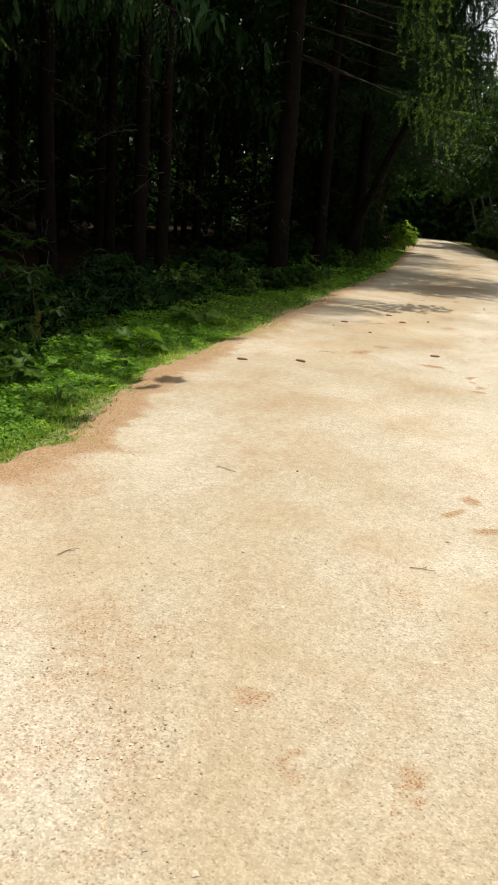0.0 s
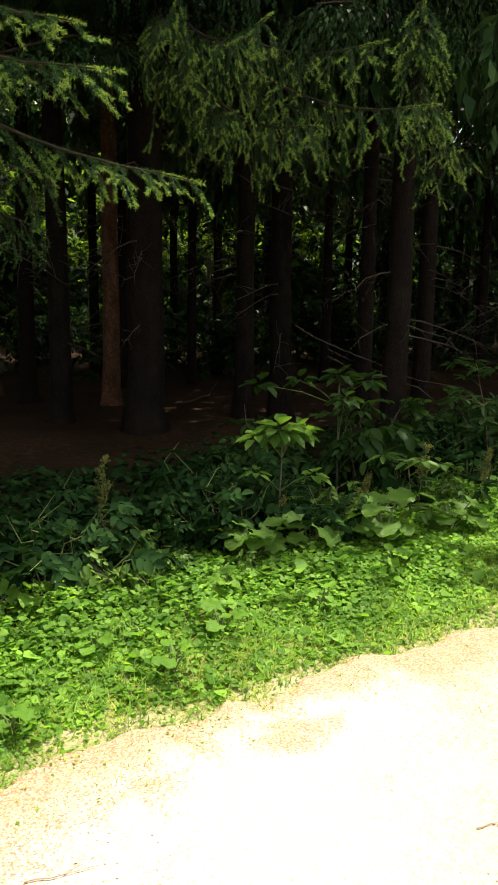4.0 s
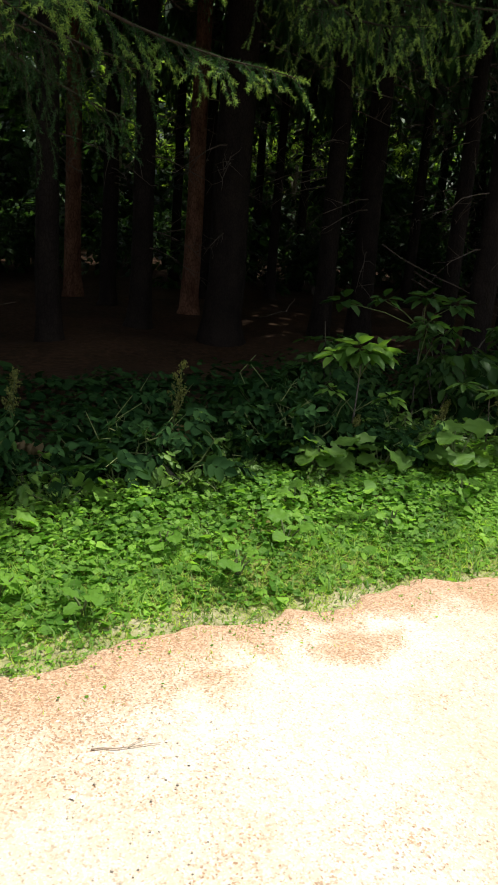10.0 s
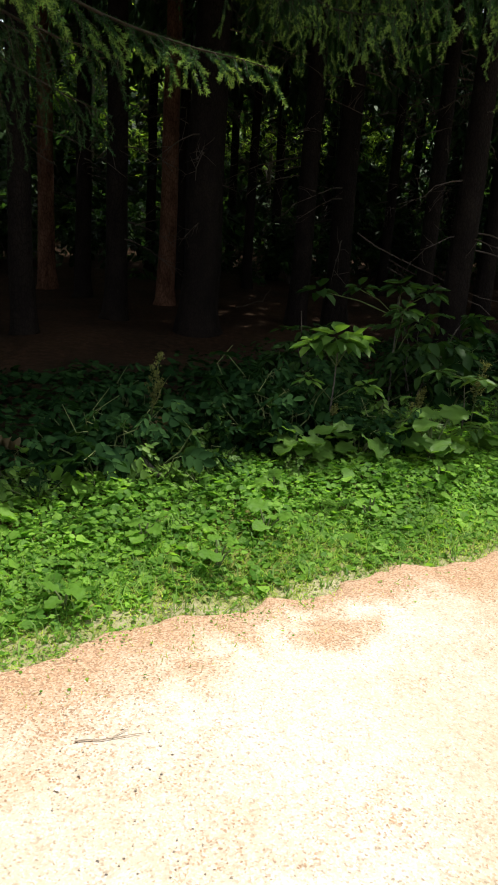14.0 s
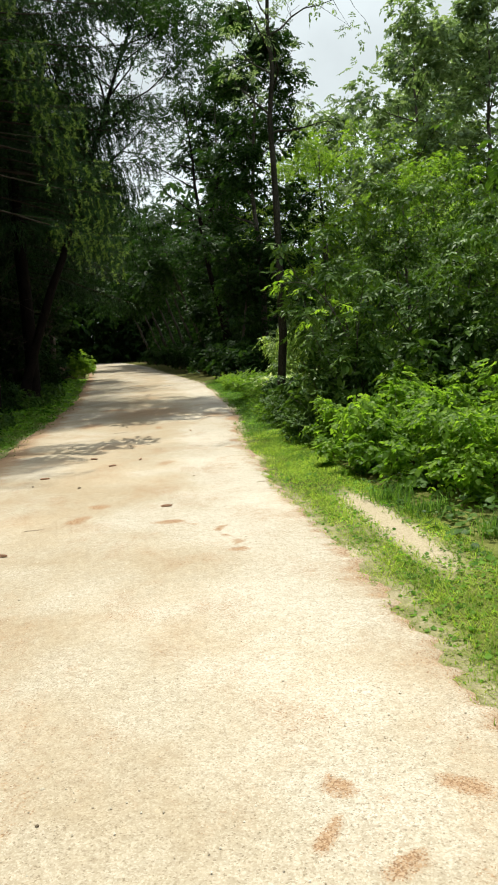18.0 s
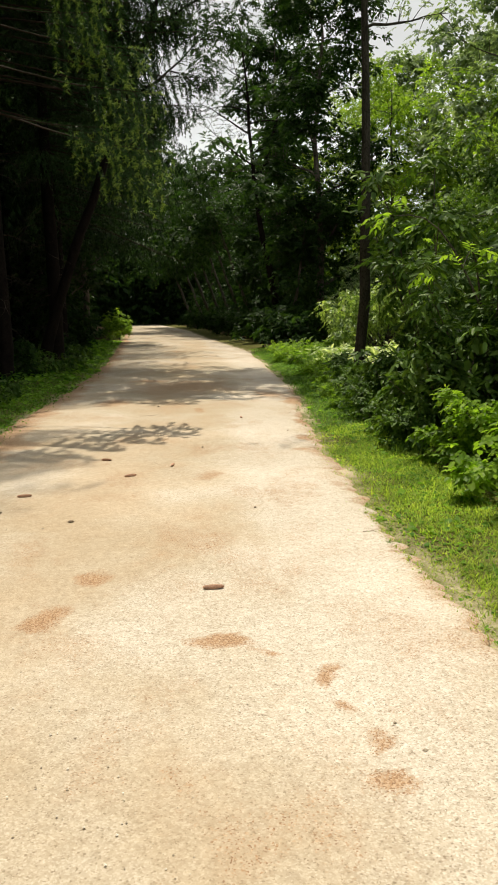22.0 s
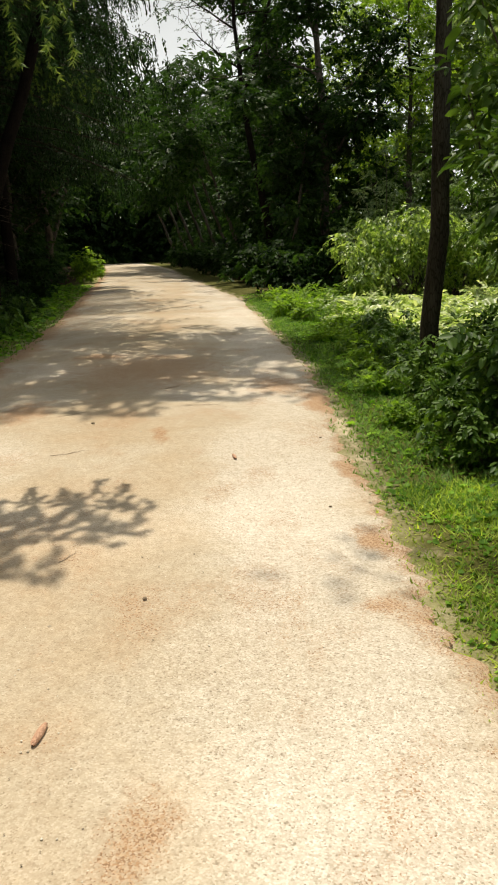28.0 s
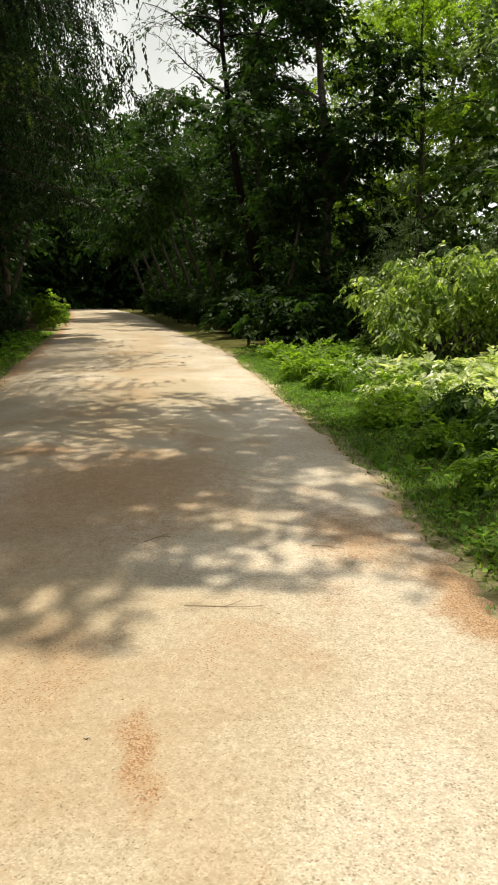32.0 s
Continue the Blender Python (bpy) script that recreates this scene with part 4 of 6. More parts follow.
def broadleaf(name, seed, h, r0, crown0, crown_r, limbs, n_leaves, L, aspect, mat, bark, label, lean=(0, 0), clump=0.7, group="broadleaved trees", fork=None):
    r = np.random.default_rng(seed)
    e = thing(name, 0, 0, 0, label, "tree", group)
    z = np.linspace(-0.15, h * 0.92, 14)
    off = np.cumsum(r.normal(0, 0.05, (14, 2)), 0) * h / 14
    off = off - off[0] + np.outer(np.clip(z, 0, None) / h, lean)
    line = np.column_stack([off, z])
    rad = r0 * np.interp(z, [-0.15, 0.3, h * 0.92], [1.35, 1.0, 0.10])
    part("trunk", mesh_np("trunk", *tube(line, rad, 10, 0.04), bark), e)
    ends, size = [], []
    if fork:
        base = np.array([np.interp(fork, z, line[:, k]) for k in range(3)])
        p = wander(base, (0.30, 0.1, 1.0), h - fork, 8, 0.07, r)
        rr = np.interp(fork, z, rad) * 0.8
        pieces = [tube(p, np.linspace(rr, 0.02, 9), 8, 0.04)]
        for j in range(2, 9):
            for _ in range(2):
                q = wander(p[j], (r.normal(0, 0.8), r.normal(0, 0.8), 0.6), r.uniform(0.8, 1.8), 4, 0.25, r)
                pieces.append(tube(q, [0.03, 0.022, 0.016, 0.01, 0.004], 4))
                ends.append(q[-1])
                size.append(clump * r.uniform(0.6, 1.1))
        part("limb", mesh_np("limb", *join(pieces), bark), e, "second stem of the fork")
    for i in range(limbs):
        f = (i + 0.5) / limbs
        zz = crown0 + (h * 0.9 - crown0) * f
        base = np.array([np.interp(zz, z, line[:, k]) for k in range(3)])
        a = 2.4 * i + r.uniform(0, 0.8)
        reach = crown_r * np.sqrt(max(1 - (2 * f - 0.75) ** 2 * 0.55, 0.15)) * r.uniform(0.7, 1.1)
        d = np.array([np.cos(a), np.sin(a), r.uniform(0.35, 0.9)])
        p = wander(base, d, reach, 6, 0.16, r)
        rr = np.interp(zz, z, rad) * 0.55
        pieces = [tube(p, np.linspace(rr, rr * 0.2, 7), 6, 0.03)]
        for j in (2, 3, 4, 5, 6):
            for _ in range(2):
                q = wander(p[j], unit(p[j] - p[j - 1]) + r.normal(0, 0.7, 3), reach * r.uniform(0.25, 0.5), 3, 0.2, r)
                pieces.append(tube(q, [rr * 0.3, rr * 0.2, rr * 0.13, 0.004], 4))
                ends.append(q[-1])
                size.append(clump * r.uniform(0.6, 1.2))
        part("limb", mesh_np("limb", *join(pieces), bark), e)
    part("crown", mesh_np("crown", *clump_leaves(np.array(ends), np.array(size), n_leaves, L, aspect, r), mat), e)
    return e


def shrub(name, seed, w, h, n_leaves, L, aspect, mat, label, category="shrub", group="shrubs beside the road", stems=11, droop=0.3, clumps=34, stem_mat=None, arch=0.0, oval=True):
    r = np.random.default_rng(seed)
    e = thing(name, 0, 0, 0, label, category, group)
    wood, ends = [], []
    for i in range(stems):
        a = 2 * np.pi * (i + r.random()) / stems
        reach = w * r.uniform(0.3, 0.95)
        k = np.linspace(0, 1, 6)[:, None]
        top = np.array([np.cos(a) * reach, np.sin(a) * reach, 0])
        hh = h * r.uniform(0.55, 1.0) * (1.1 - 0.35 * reach / w)
        p = top * k ** 1.3 + np.array([0, 0, 1]) * hh * (k - arch * k ** 3) + r.normal(0, 0.03, (6, 3)) * k
        p[0, 2] = -0.05
        wood.append(tube(p, np.linspace(0.012, 0.003, 6) * (h / 1.5) ** 0.5, 4))
        ends += [p[3], p[4], p[5]]
    ends = np.array(ends)
    extra = np.column_stack([r.uniform(-w, w, clumps) * 0.8, r.uniform(-w, w, clumps) * 0.8, r.uniform(0.15, 0.75, clumps) * h])
    extra[:, 2] *= np.clip(1.15 - np.hypot(extra[:, 0], extra[:, 1]) / w * 0.6, 0.3, 1)
    C = np.concatenate([ends, extra])
    for piece in wood:
        part("stem", mesh_np("stem", *piece, stem_mat or M_BARK), e)
    V, F = clump_leaves(C, np.full(len(C), min(w, h) * 0.20) * r.uniform(0.6, 1.3, len(C)), n_leaves, L, aspect, r, droop, 0.8, oval)
    V[:, 2] = np.maximum(V[:, 2], 0.01)
    part("foliage", mesh_np("foliage", V, F, mat), e)
    return e


def settle(ob, x, y, turn=0, sc=1.0, z=-0.02):
    ob.matrix_basis = pose(x, y, z, 0, 0, turn) @ Matrix.Diagonal((sc, sc, sc, 1))
    return ob


def again(ob, x, y, turn=0, sc=1.0, label=""):
    c = copy_thing(ob, pose(x, y, -0.02, 0, 0, turn))
    c.matrix_basis = pose(x, y, -0.02, 0, 0, turn) @ Matrix.Diagonal((sc, sc, sc, 1))
    return tagged(c, label)


# single trees along the right-hand side and ahead
slim = settle(broadleaf("ash_tree", 201, 12.5, 0.095, 5.6, 2.2, 15, 5200, 0.085, 0.42, M_LEAF_G, M_ASH, "slim dark-barked tree with a thin airy crown", (0.1, 0.3), 0.6), 2.08, 16.6)
elder = settle(broadleaf("boxelder_tree", 202, 6.2, 0.08, 1.4, 2.2, 12, 10000, 0.13, 0.45, M_LEAF, M_BARK, "small bushy boxelder with light green leaves", (-0.3, 0), 0.42), 4.6, 15.6, 0, 0.74)
maple = settle(broadleaf("maple_tree", 203, 17.0, 0.17, 2.0, 2.7, 18, 32000, 0.16, 0.7, M_LEAF_D, M_BARK, "dense dark green maple beside the road", (0, 0), 0.9), 3.9, 36.0)
far_maple = settle(broadleaf("maple_tree", 213, 17.0, 0.17, 2.0, 2.9, 14, 6500, 0.30, 0.7, M_LEAF_D, M_BARK, "dark maple along the far stretch of road", (0, 0), 0.95), 3.6, 47.5, 30, 0.55)
forked = settle(broadleaf("dead_topped_tree", 204, 15.5, 0.19, 7.5, 3.6, 14, 3600, 0.10, 0.45, M_LEAF_D, M_SPRUCE, "dark leaning forked tree with a sparse open top", (-1.9, 0.5), 0.5, fork=7.2), 2.5, 41.0)
poplar = settle(broadleaf("poplar_tree", 205, 15.0, 0.17, 3.0, 3.0, 14, 15000, 0.19, 0.75, M_LEAF_G, M_BARK, "tall grey-green poplar behind the shrubs", (0, 0), 0.9), 10.9, 34.0, 0, 1.05)
locust = settle(broadleaf("locust_tree", 206, 12.5, 0.15, 3.0, 3.6, 14, 15000, 0.15, 0.55, M_LEAF_L, M_BARK, "broad leafy tree with light green foliage", (0.4, 0), 0.95), 8.6, 26.5, 0, 0.62)
again(maple, 2.9, 45.0, 130, 1.0)
leaning = settle(broadleaf("leaning_tree", 207, 6.4, 0.09, 3.0, 1.6, 9, 4500, 0.17, 0.55, M_LEAF_D, M_BARK, "thin tree with a bent grey trunk", (0.7, 0), 0.8), 2.7, 36.0)
for x, y, t, s in ((7.4, 21.5, 40, 0.42), (7.4, 38.0, 200, 0.95), (11.5, 34.5, 120, 0.8), (11.0, 21.0, 300, 0.5), (13.0, 40.0, 10, 1.05), (8.0, 46.0, 75, 1.1), (16.0, 27.0, 160, 0.75), (14.5, 14.0, 20, 0.6)):
    again(locust, x, y, t, s)
for x, y, t, s in ((3.4, 54.0, 90, 0.55), (2.2, 61.0, 130, 0.6), (-9.5, 45.0, 200, 0.9), (-10.8, 53.5, 260, 1.1), (-12.5, 61.0, 310, 1.1), (1.0, 69.0, 20, 0.7), (-14.0, 70.0, 60, 1.2), (-1.0, 78.0, 100, 0.85), (-15.5, 80.0, 190, 1.3), (-6.8, 36.8, 190, 0.6), (-7.2, 44.5, 150, 1.05), (-8.0, 98.0, 40, 1.4), (-13.5, 97.0, 240, 1.4)):
    again(far_maple, x, y, t, s)
for x, y, t, s in ((5.6, 11.8, 60, 0.68), (6.6, 17.2, 140, 0.68), (5.6, 19.6, 220, 0.64), (8.4, 13.6, 300, 0.7), (6.4, 23.6, 10, 0.7), (6.0, 8.4, 90, 0.68)):
    again(elder, x, y, t, s)
for x, y, t, s in ((14.2, 35.5, 200, 1.12), (10.8, 44.0, 80, 1.0), (17.0, 38.0, 80, 1.1), (20.0, 30.0, 160, 1.05), (16.0, 48.0, 220, 1.2), (22.0, 42.0, 300, 1.2)):
    again(poplar, x, y, t, s)
# beyond the stand on the left
for x, y, t, s in ((-27, 4, 10, 0.8), (-28, 11, 80, 0.85), (-26.5, 18, 150, 0.8), (-29, 24, 220, 0.9)):
    again(locust, x, y, t, s)
# overhanging crown above the road ahead
over = settle(broadleaf("overhanging_tree", 208, 13.0, 0.17, 6.6, 3.6, 18, 60000, 0.085, 0.55, M_LEAF_D, M_SPRUCE, "dark leafy tree whose limbs hang over the road", (5.0, -1.4), 0.85), -5.2, 25.4)

far_over = settle(broadleaf("overhanging_tree", 218, 13.0, 0.15, 6.3, 3.3, 12, 7000, 0.21, 0.5, M_LEAF_D, M_BARK, "dark leafy tree whose limbs hang over the road", (4.6, -0.6), 0.8), 2.0, 49.0, 185, 0.75)
for x, y, t, s in ((0.9, 58.0, 175, 0.85), (-0.6, 67.0, 190, 0.9), (-11.5, 63.0, 10, 1.2), (1.5, 53.5, 182, 0.8), (0.2, 62.5, 178, 0.85), (-1.4, 71.5, 185, 0.9), (-2.6, 77.0, 200, 0.95)):
    again(far_over, x, y, t, s)

# shrubs on the right
berry = settle(shrub("bramble_bush", 301, 1.15, 1.15, 8000, 0.066, 0.7, M_LEAF_Y, "rounded bright green bramble bush on the verge"), 2.45, 9.7, 0, 0.9)
again(berry, 2.3, 10.9, 90, 0.75)
again(berry, 3.4, 10.9, 40, 1.1)
again(berry, 2.9, 8.2, 200, 0.9)
again(berry, 4.6, 9.2, 140, 1.25)
again(berry, 4.4, 5.6, 300, 1.1)
nettle = settle(shrub("leafy_bush", 302, 0.9, 1.5, 2000, 0.11, 0.55, M_LEAF, "dark leafy bush below the trees"), 2.3, 12.4)
for x, y, t, s in ((3.2, 13.6, 70, 1.2), (2.2, 14.6, 140, 0.75), (3.1, 17.8, 10, 0.7), (5.4, 19.8, 200, 0.9), (5.0, 17.2, 100, 1.3), (3.0, 15.9, 180, 0.9), (3.9, 12.2, 33, 1.3), (2.3, 19.3, 123, 0.5), (2.6, 16.0, 15, 0.5)):
    again(nettle, x, y, t, s)
again(nettle, 1.95, 16.0, 60, 0.55)
for x, y, t, s in ((1.75, 12.2, 5, 0.42), (1.8, 13.3, 65, 0.42), (1.75, 14.3, 125, 0.4), (1.8, 15.2, 185, 0.42), (1.95, 17.3, 245, 0.42), (2.05, 18.4, 305, 0.45), (2.3, 20.6, 35, 0.45)):
    again(nettle, x, y, t, s, "low dark-leaved weeds below the trees")
spray = settle(shrub("young_boxelder", 303, 1.0, 2.8, 4000, 0.095, 0.42, M_LEAF, "young boxelder with pale leaf sprays", stems=8, clumps=14), 2.6, 12.6)
again(spray, 2.8, 15.2, 150, 1.45)
again(spray, 4.4, 13.2, 50, 1.35)
def hanging_branch(tree, tip, n, seed):
    """A long leafy side branch on a young tree, given in the tree's own axes."""
    r = np.random.default_rng(seed)
    k = np.linspace(0, 1, 7)[:, None]
    p = np.array([0, 0, 1.5]) * (1 - k) + np.array(tip) * k + np.array([0, 0, 0.35]) * np.sin(np.pi * k)
    part("limb", mesh_np("limb", *tube(p, np.linspace(0.014, 0.004, 7), 5), M_BARK), tree)
    C = p[[4, 5, 6, 6]] + r.normal(0, 0.10, (4, 3))
    for c in C:
        part("leaf_spray", mesh_np("leaf_spray", *clump_leaves(c[None], np.full(1, 0.22), n // 4, 0.085, 0.45, r, 0.15, 0.5, True), M_LEAF_Y), tree, "bright drooping leaf spray")["kind"] = "stuff"


hanging_branch(spray, (-1.05, -0.3, 2.45), 110, 321)
hanging_branch(spray, (-0.5, -0.9, 1.9), 110, 322)
hanging_branch(elder, (-1.7, -1.2, 3.6), 150, 323)
willow = settle(shrub("willow_bush", 304, 1.3, 4.2, 5200, 0.11, 0.25, M_LEAF_G, "grey-green willow bush behind the brush mound", stems=12), 4.9, 31.0)
again(willow, 6.8, 30.2, 70, 0.9)
mound = settle(shrub("vine_mound", 305, 1.7, 2.3, 14000, 0.072, 0.55, M_VINE, "mound of brush hung with fresh green drooping vines", stems=18, droop=0.75, clumps=44, arch=0.25), 4.7, 27.4, 0, 1.34)
again(mound, 7.0, 26.6, 120, 1.05)
cut = settle(shrub("wilted_cuttings", 306, 1.3, 0.75, 4600, 0.125, 0.5, M_LEAF_P, "low heap of pale wilted leafy cuttings", stems=12, droop=0.3, arch=0.5), 3.3, 23.6)
for x, y, t, s in ((4.6, 22.4, 80, 1.0), (2.9, 25.2, 160, 0.9), (4.9, 24.6, 230, 1.1), (3.5, 21.6, 300, 0.9), (2.7, 22.6, 20, 0.7), (4.6, 20.0, 110, 1.0), (5.8, 22.4, 50, 1.2)):
    again(cut, x, y, t, s)
low = settle(shrub("roadside_weeds", 307, 0.6, 0.55, 1600, 0.075, 0.5, M_LEAF_Y, "low green weeds along the road's edge", "weeds", "weeds along the road", droop=0.1, stem_mat=M_STEM), 2.0, 24.8)
for x, y, t, s in ((1.8, 26.2, 40, 1.0), (2.2, 27.6, 90, 1.1), (1.9, 29.0, 150, 0.9), (2.5, 23.4, 200, 0.9), (2.1, 22.2, 260, 0.8), (1.7, 30.6, 310, 0.8), (2.9, 28.6, 20, 1.1), (2.4, 26.0, 77, 1.0), (1.6, 15.6, 15, 0.5), (1.7, 17.2, 130, 0.65), (1.9, 18.6, 240, 0.75), (2.0, 20.0, 320, 0.75), (2.4, 21.0, 60, 0.85), (1.75, 21.6, 180, 0.6)):
    again(low, x, y, t, s)
bright = settle(shrub("sunlit_bush", 308, 1.3, 3.0, 4200, 0.16, 0.6, M_LEAF_Y, "bright sunlit yellow-green bush at the bend"), -5.95, 47.6, 0, 0.55)
again(bright, -6.9, 50.5, 90, 0.5)
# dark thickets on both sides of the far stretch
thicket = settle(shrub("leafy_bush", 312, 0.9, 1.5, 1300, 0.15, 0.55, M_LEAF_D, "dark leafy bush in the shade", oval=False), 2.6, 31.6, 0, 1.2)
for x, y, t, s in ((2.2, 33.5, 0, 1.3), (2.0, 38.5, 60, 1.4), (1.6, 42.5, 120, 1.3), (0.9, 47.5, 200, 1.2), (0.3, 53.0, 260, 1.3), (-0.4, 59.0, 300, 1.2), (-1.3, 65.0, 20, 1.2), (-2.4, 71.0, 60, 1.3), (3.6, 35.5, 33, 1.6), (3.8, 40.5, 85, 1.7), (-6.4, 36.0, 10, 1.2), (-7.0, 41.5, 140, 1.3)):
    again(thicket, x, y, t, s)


# ---- the stand's inside and the woods that close the place ----
def wood_wall(name, pts, height, depth, n, L, mat, label, seed, per=60, spread=1.0, foot=0.0):
    """A far belt of woodland foliage with an uneven top and gaps."""
    r = np.random.default_rng(seed)
    pts = np.array(pts, float)
    seg = np.r_[0, np.cumsum(np.linalg.norm(np.diff(pts, axis=0), axis=1))]
    m = n // per
    s = r.uniform(0, seg[-1], m)
    C = np.column_stack([np.interp(s, seg, pts[:, 0]), np.interp(s, seg, pts[:, 1]), np.zeros(m)])
    top = height * (0.72 + 0.28 * np.sin(s * 0.55 + seed) * np.sin(s * 0.21 + 2 * seed) + r.normal(0, 0.06, m))
    C[:, :2] += r.normal(0, depth / 2, (m, 2))
    C[:, 2] = foot + r.random(m) ** 1.1 * np.maximum(top - foot, 1.0)
    V, F = clump_leaves(C, spread * r.uniform(0.6, 1.5, m), n, L, 0.55, r, 0.3, 0.75)
    V[:, 2] = np.maximum(V[:, 2], -0.02)
    tagged(new(name, mesh_np(name, V, F, mat)), label, "woods", kind="stuff")


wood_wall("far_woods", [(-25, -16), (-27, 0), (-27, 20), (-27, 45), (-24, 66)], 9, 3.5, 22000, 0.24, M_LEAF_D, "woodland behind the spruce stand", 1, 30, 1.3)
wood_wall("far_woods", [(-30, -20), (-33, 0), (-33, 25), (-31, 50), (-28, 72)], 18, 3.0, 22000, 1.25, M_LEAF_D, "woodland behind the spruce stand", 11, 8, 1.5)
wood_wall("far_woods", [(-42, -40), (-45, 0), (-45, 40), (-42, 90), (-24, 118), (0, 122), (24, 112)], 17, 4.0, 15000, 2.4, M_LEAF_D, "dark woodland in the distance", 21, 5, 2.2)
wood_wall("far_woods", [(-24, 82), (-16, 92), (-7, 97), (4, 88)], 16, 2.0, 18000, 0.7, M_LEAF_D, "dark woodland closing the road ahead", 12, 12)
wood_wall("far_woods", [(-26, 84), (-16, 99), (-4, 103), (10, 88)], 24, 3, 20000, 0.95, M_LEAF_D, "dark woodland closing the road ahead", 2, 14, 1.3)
wood_wall("far_woods", [(8, 62), (7, 50), (8.5, 42), (10, 34), (9, 27), (9.5, 18), (9, 10), (8, 2), (8, -12)], 7.0, 2.5, 46000, 0.26, M_LEAF, "leafy thicket behind the roadside shrubs", 3, 20)
wood_wall("far_woods", [(-20, -18), (-6, -22), (6, -20), (14, -14)], 11, 3, 9000, 0.5, M_LEAF_D, "woodland behind the start of the walk", 4)
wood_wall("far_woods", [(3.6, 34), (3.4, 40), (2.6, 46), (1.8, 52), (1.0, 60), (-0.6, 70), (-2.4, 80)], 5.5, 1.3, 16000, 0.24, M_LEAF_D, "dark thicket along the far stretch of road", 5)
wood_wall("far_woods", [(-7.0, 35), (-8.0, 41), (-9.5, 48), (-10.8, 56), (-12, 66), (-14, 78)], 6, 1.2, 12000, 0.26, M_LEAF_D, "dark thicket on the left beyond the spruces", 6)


# wall of dark foliage added behind the trunks to block light
wood_wall("stand_backing", [(-17, -16), (-18.5, 4), (-17, 16), (-13, 25), (-11, 34), (-11.5, 46), (-15, 62)], 9.5, 2.4, 46000, 0.24, M_NEEDLE_SHADED, "dark foliage wall added to darken the depth of the stand", 14, 12, 1.1)


wood_wall("overhanging_foliage", [(-1.0, 48), (-2.4, 56), (-3.6, 64), (-5.0, 72), (-6.4, 79)], 9.5, 2.2, 9000, 0.32, M_LEAF_D, "dark leafy boughs meeting above the far road", 15, 20, 1.2, 5.0)


wood_wall("far_woods", [(15, 6), (16, 30), (15, 50), (12, 68)], 7, 2.5, 14000, 0.5, M_LEAF, "leafy thicket behind the roadside shrubs", 16, 20, 1.3)


def stand_canopy():
    """Needle roof added to shade the stand: overlapping sprays with a few gaps."""
    r = np.random.default_rng(19)
    n = 150000
    x, y, z = r.uniform(-23, -2.5, n), r.uniform(-16, 62, n), r.uniform(7.5, 15.0, n)
    gap = np.sin(x * 0.9 + 1.0) * np.sin(y * 0.8 + 0.4 * x) + 0.5 * np.sin(x * 2.3 + y * 1.7)
    fx, fy = x - SUN_DIR.x / SUN_DIR.z * z, y - SUN_DIR.y / SUN_DIR.z * z
    # sprays placed by their sun footprint, to shade the verge's back edge
    near = (fy > -4) & (fy < 8) & (fx > -7) & (fx < left_rim(fy) - np.interp(fy, [0.2, 1.7], [0.9, 2.3]) + 5 * ragged(fy, 77)) & (r.random(n) < np.interp(fy, [1.6, 3.0], [0.8, 0.5]))
    keep = near | ((gap < 1.25) & (x < left_rim(y) - np.interp(y, [7, 7.1, 10, 12], [2.7, 3.6, 3.4, 1.3])))
    keep &= x > -21.5 + 1.5 * np.sin(y * 0.5)
    x, y, z = x[keep], y[keep], z[keep]
    n = len(x)
    a = r.uniform(0, 2 * np.pi, n)
    D = np.column_stack([np.cos(a), np.sin(a), r.uniform(-0.7, 0.0, n)])
    V, F = leaf_quads(np.column_stack([x, y, z]), D, np.array([[0, 0, 1.0]]) + r.normal(0, 0.3, (n, 3)), r.uniform(0.34, 0.66, n), r.uniform(0.13, 0.24, n))
    tagged(new("spruce_shade_canopy", mesh_np("spruce_shade_canopy", V, F, M_NEEDLE)), "closed dark needle canopy added to shade the stand", "canopy", kind="stuff")


stand_canopy()


def fill_stand():
    r = np.random.default_rng(17)
    for _ in range(22):
        x, y = r.uniform(-24, -13), r.uniform(-6, 34)
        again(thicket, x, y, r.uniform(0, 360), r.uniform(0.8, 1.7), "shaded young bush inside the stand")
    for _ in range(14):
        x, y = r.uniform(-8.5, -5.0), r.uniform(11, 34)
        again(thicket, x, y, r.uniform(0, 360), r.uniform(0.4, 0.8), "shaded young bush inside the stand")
    # dark copies put where the verge lies in shade
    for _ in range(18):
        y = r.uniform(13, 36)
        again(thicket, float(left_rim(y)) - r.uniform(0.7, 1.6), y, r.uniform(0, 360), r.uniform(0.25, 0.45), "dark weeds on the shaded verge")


fill_stand()


# ---- verge plants ----
def strip_points(n, y0, y1, side, d0, d1, r, power=1.0):
    y = r.uniform(y0, y1, n)
    d = d0 + (d1 - d0) * r.random(n) ** power
    x = left_rim(y) - d if side < 0 else right_rim(y) + d
    return x, y, d


def ground_z(d):
    """Height beside the road, or on the road's edge where d is negative."""
    u = np.clip(-d / 3.5, 0, 1)
    return np.where(d > 0, -0.03 + 0.05 * np.clip(d / 0.8, 0, 1), 0.002 + 0.028 * (1 - (2 * u - 1) ** 2))


